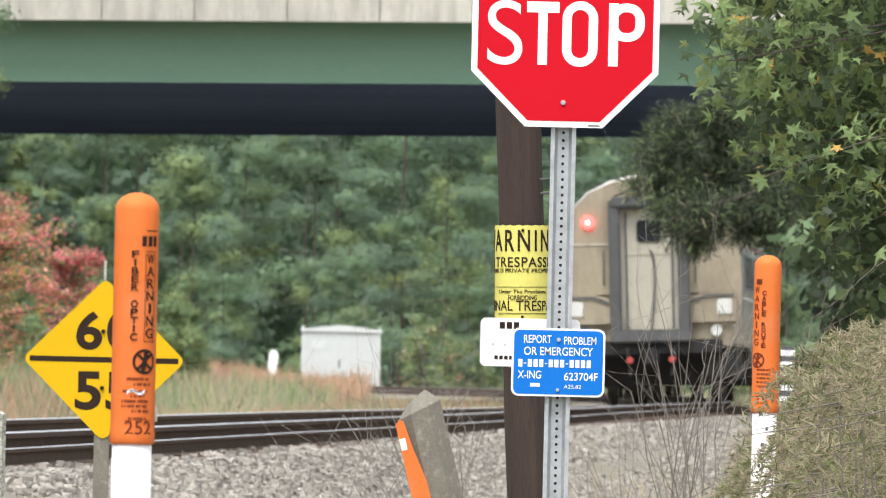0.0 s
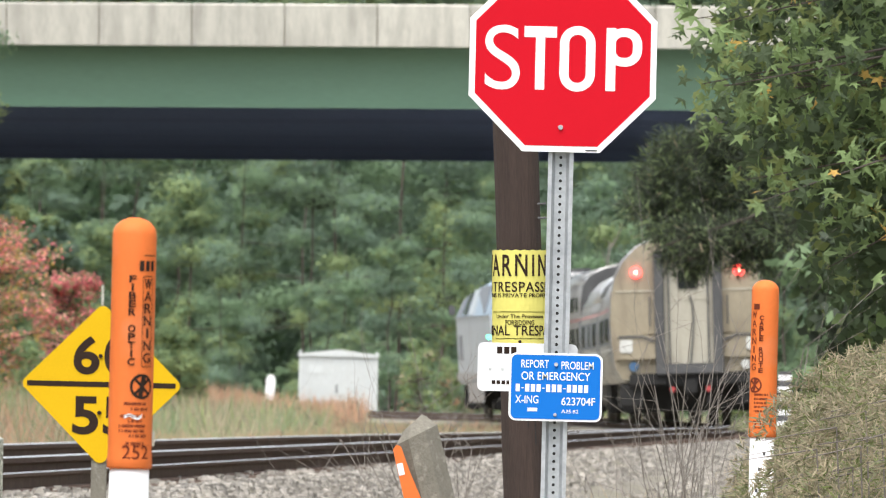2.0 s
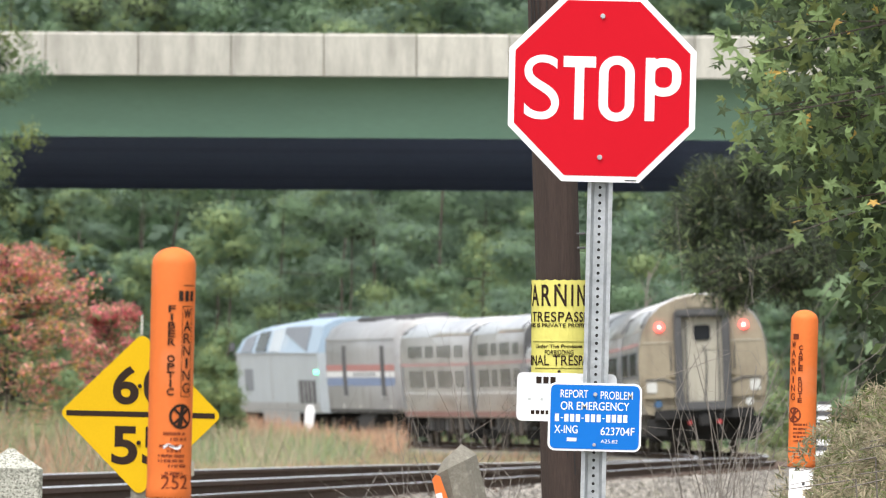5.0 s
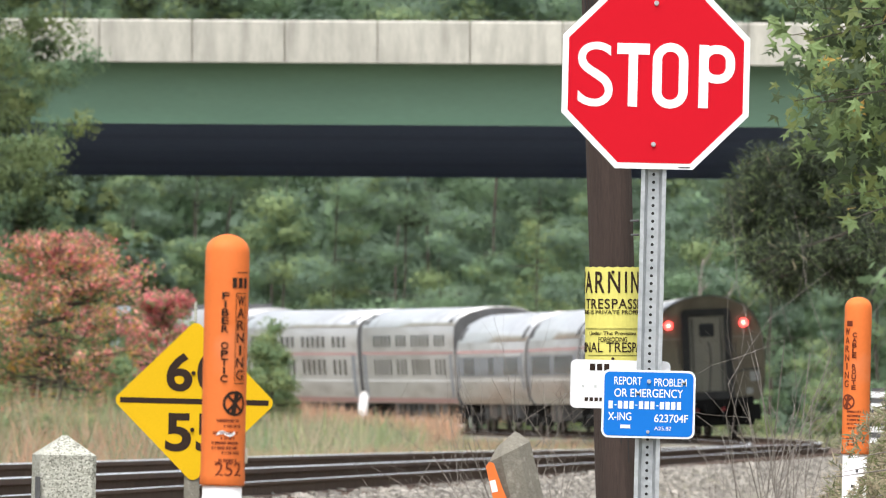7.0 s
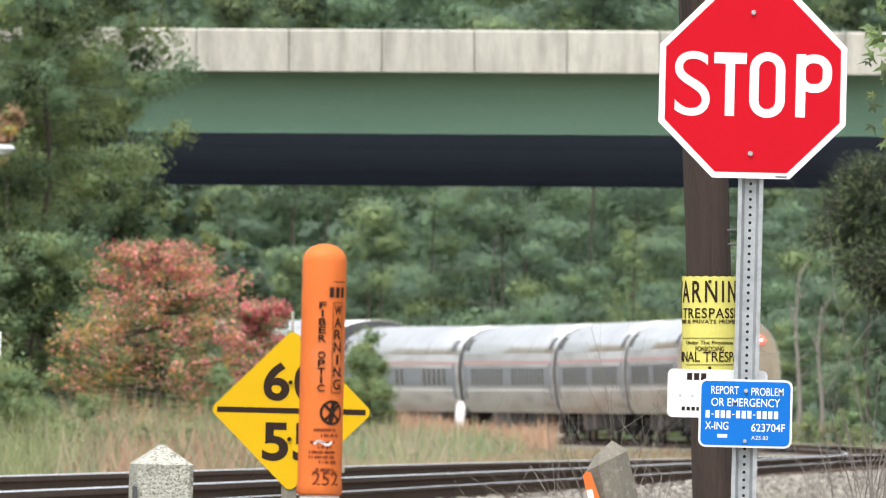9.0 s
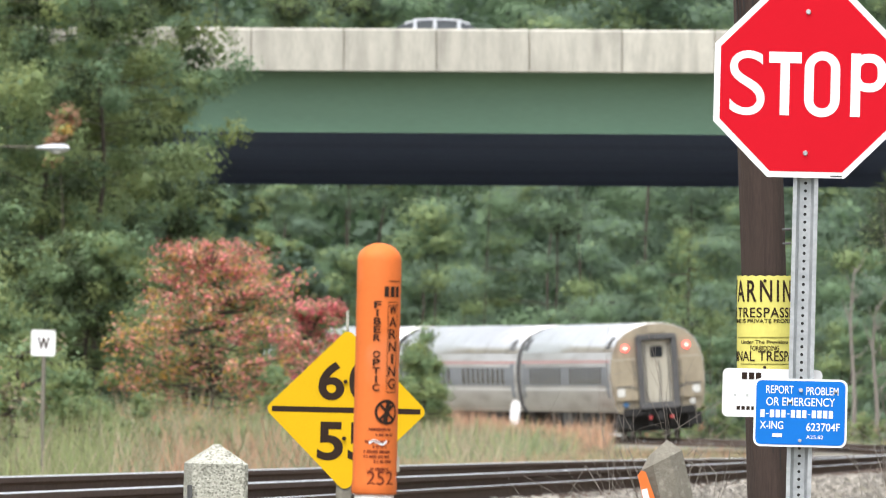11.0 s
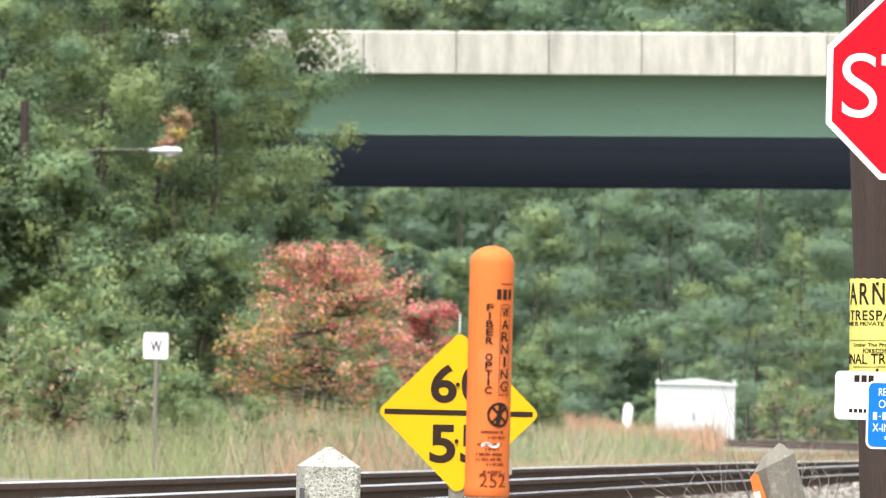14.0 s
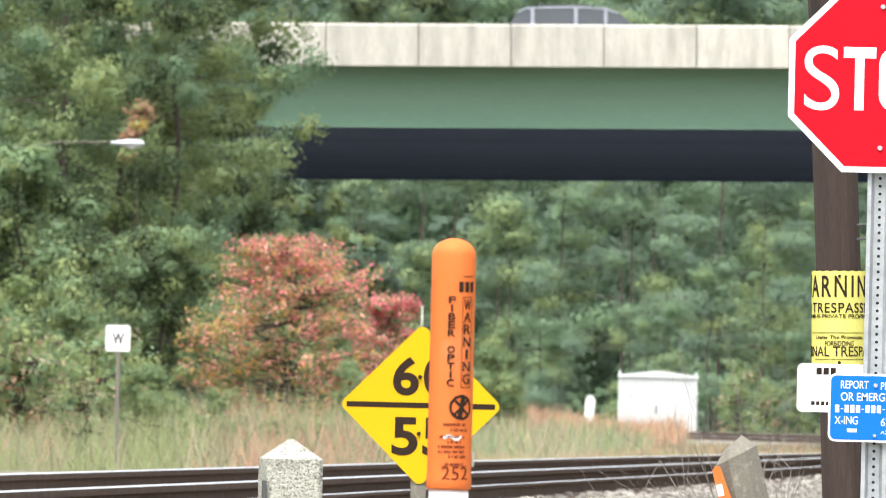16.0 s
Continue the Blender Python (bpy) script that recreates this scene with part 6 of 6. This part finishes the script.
def build_sweetgum():
    """The overhanging tree with star-shaped leaves beside the crossing."""
    rng = np.random.default_rng(77)
    t = thing("overhanging_sweetgum", pose(0, 0, 0), "sweetgum tree with star-shaped green leaves, some turning yellow", "tree")
    zs = np.array([1.45, 1.7, 2.0, 2.3, 2.55, 3.0, 3.6, 4.4])
    edge = np.array([1.66, 1.56, 1.40, 1.18, 1.0, 0.97, 1.0, 1.3])
    segs = [((3.0, 76.5, 0), (2.9, 76.5, 2.0), 0.13, 0.11), ((2.9, 76.5, 2.0), (2.75, 76.5, 4.6), 0.11, 0.05)]
    tips = []
    for i in range(34):
        z0 = rng.uniform(2.2, 4.0)
        z1 = z0 + rng.uniform(-0.45, 0.35)
        x1 = np.interp(z1, zs, edge) + abs(rng.normal(scale=0.35)) + 0.05
        y1 = 76.0 + rng.uniform(-1.4, 0.9)
        p0, p2 = np.array((2.85, 76.5, z0)), np.array((x1, y1, z1))
        p1 = (p0 + p2) / 2 + np.array((0, 0, 0.12))
        segs += [(p0, p1, 0.010, 0.006), (p1, p2, 0.006, 0.002)]
        tips += [p0 * (1 - f) + p2 * f + np.array((0, 0, 0.48 * f * (1 - f))) for f in np.linspace(0.35, 1, 9)]
    part("trunk", limb_mesh(segs[:2]), M_BARK, t)
    for i in range(2, len(segs), 2):
        part("branch", limb_mesh(segs[i:i + 2]), M_BARK, t)
    tips = np.array(tips)
    n = 3300
    c = tips[rng.integers(0, len(tips), n)] + rng.normal(scale=(0.10, 0.16, 0.13), size=(n, 3))
    c = c[c[:, 0] > np.interp(c[:, 2], zs, edge)]
    base = star(1.0)
    V, F, idx, k = [], [], [], 0
    for p in c:
        nrm = unit(np.array((rng.normal(scale=0.9), -0.8 + rng.normal(scale=0.6), 0.8 + rng.normal(scale=0.7))))
        dn = unit(np.array((rng.normal(scale=0.5), rng.normal(scale=0.3), -1.0)))
        sx = unit(np.cross(dn, nrm))
        up = np.cross(nrm, sx)
        sz = rng.uniform(0.062, 0.125)
        q = base * sz * rng.uniform(0.65, 1.25, (10, 1))
        q[:, 2] = -rng.uniform(0.2, 1.1) * (q[:, 0] ** 2 + q[:, 1] ** 2) / sz
        V.append(p + q[:, :1] * sx + q[:, 1:2] * -up + q[:, 2:3] * nrm)
        V.append([p])
        for j in range(10):
            F.append((k + j, k + (j + 1) % 10, k + 10))
        w = rng.uniform()
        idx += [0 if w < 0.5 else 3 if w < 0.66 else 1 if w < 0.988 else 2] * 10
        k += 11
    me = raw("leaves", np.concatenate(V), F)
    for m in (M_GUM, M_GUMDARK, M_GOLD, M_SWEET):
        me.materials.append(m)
    me.polygons.foreach_set("material_index", idx)
    part("leaves", me, None, t, "star-shaped leaves in mid green with a few yellow ones", kind="stuff")
    # inner leaves mostly in the darkened colour, for the shade inside the crown
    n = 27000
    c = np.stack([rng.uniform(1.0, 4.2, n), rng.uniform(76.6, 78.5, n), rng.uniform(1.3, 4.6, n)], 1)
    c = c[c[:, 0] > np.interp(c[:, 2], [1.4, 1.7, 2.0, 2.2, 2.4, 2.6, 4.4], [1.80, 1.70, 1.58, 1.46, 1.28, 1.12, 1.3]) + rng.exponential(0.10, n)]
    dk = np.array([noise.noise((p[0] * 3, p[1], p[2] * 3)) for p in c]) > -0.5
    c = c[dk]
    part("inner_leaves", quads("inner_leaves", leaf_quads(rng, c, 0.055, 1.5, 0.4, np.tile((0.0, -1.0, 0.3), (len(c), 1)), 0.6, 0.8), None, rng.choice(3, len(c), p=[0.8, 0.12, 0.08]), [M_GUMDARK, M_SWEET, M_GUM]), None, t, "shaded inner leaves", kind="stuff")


def build_dark_pine():
    """A pine limb hanging in the shade in front of the train, and the thicket behind it."""
    rng = np.random.default_rng(31)
    t = thing("shaded_pine", None, "pine coloured dark for shade, with hanging limbs beside the line", "tree")
    segs = [((6.6, 190, -0.1), (6.3, 190, 9.0), 0.2, 0.1)]
    cen = []
    for i, (x1, z1, z0) in enumerate(((2.15, 3.05, 4.1), (2.35, 2.65, 3.6), (2.55, 3.35, 4.4), (2.60, 2.5, 3.5), (2.45, 3.6, 4.6), (2.95, 3.0, 3.9), (3.3, 3.05, 3.9), (3.3, 3.3, 4.0), (3.0, 3.9, 4.8), (3.6, 3.1, 3.8), (3.7, 3.6, 4.2))):
        p0, p2 = np.array((6.4, 190, z0)), np.array((x1, 189 + rng.normal(scale=0.6), z1))
        p1 = (p0 + p2) / 2 + np.array((0, 0, 0.25))
        segs += [(p0, p1, 0.05, 0.03), (p1, p2, 0.03, 0.01)]
        for f in np.linspace(0.45, 1, 9):
            c = p0 * (1 - f) ** 2 + 2 * p1 * f * (1 - f) + p2 * f * f
            cen.append(c + rng.normal(scale=0.10, size=3))
        # thin drooping twigs
        for j in range(4):
            f = rng.uniform(0.6, 1)
            a_ = p0 * (1 - f) ** 2 + 2 * p1 * f * (1 - f) + p2 * f * f
            b_ = a_ + np.array((rng.uniform(-0.2, 0.3), 0, -rng.uniform(0.05, 0.3)))
            segs.append((a_, b_, 0.012, 0.005))
            cen.append(b_)
    # the thick hanging brush at the limbs' ends
    for x0, z0, rx, rz, n in ((2.52, 3.2, 0.5, 0.55, 60), (2.62, 2.6, 0.24, 0.28, 14), (3.1, 3.3, 0.35, 0.3, 22), (3.1, 3.6, 0.5, 0.4, 26)):
        for i in range(n):
            u = rng.normal(size=3)
            u = u / np.linalg.norm(u) * rng.uniform() ** 0.4
            cen.append(np.array((x0 + u[0] * rx, 189 + 0.5 * u[1], z0 + u[2] * rz)))
    part("trunk", limb_mesh(segs), M_BARK, t)
    cen = np.array(cen)
    per = 420
    C = np.repeat(cen, per, 0)
    u = unit(rng.normal(size=C.shape))
    P = C + u * rng.uniform(0.03, 0.26, (len(C), 1)) * np.array((1, 1, 0.9))
    # mostly the darkened needles, so the limb's shade is painted in
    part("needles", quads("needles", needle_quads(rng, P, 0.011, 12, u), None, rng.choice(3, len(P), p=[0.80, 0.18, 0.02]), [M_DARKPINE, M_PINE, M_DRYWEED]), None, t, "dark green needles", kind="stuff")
    # thicket crown largely in the two shade-darkened colours
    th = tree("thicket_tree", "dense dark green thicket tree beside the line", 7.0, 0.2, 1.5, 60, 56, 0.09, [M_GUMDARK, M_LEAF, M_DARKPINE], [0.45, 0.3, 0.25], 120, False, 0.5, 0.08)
    rr = random.Random(3)
    for x, y, sc in ((4.3, 150, 0.8), (4.9, 172, 1.0), (5.0, 205, 0.9), (3.6, 118, 0.62), (4.6, 130, 0.9), (7.2, 215, 1.1), (9.2, 260, 1.1), (11.5, 300, 1.2), (10.6, 282, 0.8), (5.4, 110, 1.0)):
        plant(th, x, y, rr, sc)
    away(th)


def build_dead_weeds():
    """Feathery dried weeds at the roadside."""
    rng = np.random.default_rng(55)
    Q, I, O, segs = [], [], [], []
    for i in range(430):
        x = 1.05 + 0.68 * rng.uniform() ** 0.8
        y = rng.uniform(51, 62)
        if x * 58 / y < 1.2:
            y = rng.uniform(58.8, 62)
        top = np.interp(x * 58 / y, [1.0, 1.08, 1.18, 1.45, 1.8], [0.92, 1.14, 1.34, 1.56, 1.7]) * rng.uniform(0.6, 1.0)
        lx = 0.13 + 0.07 * abs(rng.normal())
        # an arching stem whose plume nods over
        p0, p1, p2 = np.array((x + 0.05, y, 0)), np.array((x + 0.04, y, top * 1.35)), np.array((x - lx, y + rng.normal(scale=0.05), top * 0.86))
        q = (p0 + 2 * p1 + p2) / 4
        segs += [(p0, q, 0.0032, 0.0026), (q, p2, 0.0026, 0.001)]
        green = rng.uniform() < 0.35
        n = 230
        f = rng.uniform(0.22, 1, n) ** 0.75
        c = p0 * ((1 - f) ** 2)[:, None] + 2 * p1 * (f * (1 - f))[:, None] + p2 * (f * f)[:, None]
        u = unit(rng.normal(size=(n, 3)) + np.array((-0.3, 0, -0.25)))
        c = c + u * (0.085 * (1.15 - f))[:, None] * rng.uniform(0.2, 1, (n, 1))
        Q.append(needle_quads(rng, c, 0.0046 if not green else 0.005, 8, u + np.array((-0.3, 0, 0.1))))
        I.append(rng.choice(3, n, p=[0.72, 0.18, 0.10] if not green else [0.45, 0.30, 0.25]))
        O.append(unit(u + np.array((-0.2, -0.7, 0.9))))
    t = thing("dried_weeds", None, "feathery tan and olive dried weeds at the roadside", "weeds", kind="stuff")
    part("stems", limb_mesh(segs, 4), M_TWIG, t, kind="stuff")
    part("plumes", quads("plumes", np.concatenate(Q), None, np.concatenate(I), [M_DRYWEED, M_GRASS, M_SWEET], np.concatenate(O)), None, t, "feathery seed plumes", kind="stuff")


def twig_bush(name, label, x, y, stems, spread, height, lean, seed):
    rng = np.random.default_rng(seed)
    segs = []

    def grow(p, d, length, r, depth):
        n = 4
        for i in range(n):
            d2 = unit(d + rng.normal(scale=0.13, size=3) * np.array((1, 0.7, 0.5)))
            q = p + d2 * length / n
            segs.append((p, q, r, r * 0.86))
            if depth and i > 0 and rng.uniform() < 0.85:
                side = unit(d2 + rng.normal(scale=0.55, size=3))
                grow(q, side, length * rng.uniform(0.3, 0.55), r * 0.6, depth - 1)
            p, d, r = q, d2, r * 0.86
    t = thing(name, pose(0, 0, 0), label, "bush")
    for i in range(stems):
        segs.clear()
        p = np.array((x + rng.normal(scale=spread), y + rng.normal(scale=0.4), ground_z(x, y)))
        grow(p, unit(np.array((lean + rng.normal(scale=0.16), rng.normal(scale=0.1), 1.0))), height * rng.uniform(0.55, 1.05), 0.0034, 2)
        part("stem", limb_mesh(segs, 4), M_TWIG, t)


# ---- put it together ----
build_ground()
build_bridge()
build_approaches()
train_cars = build_train()
first_car = vehicle("sedan_car", "white sedan driving across the bridge", M_CARWHITE, 4.7, 1.42, False)
second_car = vehicle("sedan_car", "pale sedan driving across the bridge", M_CARWHITE, 4.6, 1.34, False)
third_car = vehicle("sport_utility_car", "slate blue sport utility car driving across the bridge", M_CARBLUE, 4.9, 1.62, True)
sign_post(0.378, 57.78, 2.72)
stop_sign(0.377, 57.765, 2.455)
report_sign(0.378, 57.76, 1.384)
notice_plate(0.285, 57.83, 1.446)
wood_pole(0.374, 62.8)
poster(0.277, 62.8, 1.69)
cable_marker(-0.622, 35.8, 1.751, 1.244, near_marker_text, "orange fibre optic cable marker on a white tube")
cable_marker(1.060, 58.09, 1.751, 1.236, far_marker_text, "faded orange cable route marker on a scuffed white tube")
speed_sign(-1.406, 73.79, 1.319)
pyramid_post(-1.239, 47.1, 1.286, 0.150)
leaning_post(-0.06, 59.66, 1.253)
relay_cabinet()
mile_post()
whistle_sign()
street_lamp()
striped_bollard()
build_far_forest()
wood_belt([(-90, 930), (70, 930)], 40, "far rising pine wood behind the nearer trees")
# added out of view: keeps low sky light off the train under the bridge
wood_belt([(-34, 470), (-34, -70), (34, -70), (34, 470)], 18, "unseen green wood added round the crossing to block low sky light")
build_left_trees()
build_red_bush()
dead_snag(6.5, 690, 7.4)
dead_snag(7.5, 700, 6.0)
build_grass()
build_sweetgum()
build_dark_pine()
build_dead_weeds()
twig_bush("dry_twig_bush", "bare grey twiggy bush growing in the gravel", 1.02, 72, 34, 0.13, 1.6, 0.02, 6)
twig_bush("dry_twig_bush", "bare twigs leaning beside the concrete post", 0.16, 71, 20, 0.09, 1.3, -0.22, 14)
twig_bush("dry_twig_bush", "few thin bare twigs in the gravel", -0.26, 66, 5, 0.14, 1.05, -0.25, 23)
twig_bush("dry_twig_bush", "bare grey twigs in front of the gravel", 0.62, 66, 8, 0.15, 1.1, 0.05, 31)
build_track()
build_ballast()


def motions():
    move_train(train_cars)
    drive(first_car, 11.0, -6.8, 25.0, 485.5)
    drive(second_car, 14.5, -9.4, 26.0, 485.5)
    drive(third_car, 16.0, -4.8, 28.0, 485.5)


motions()
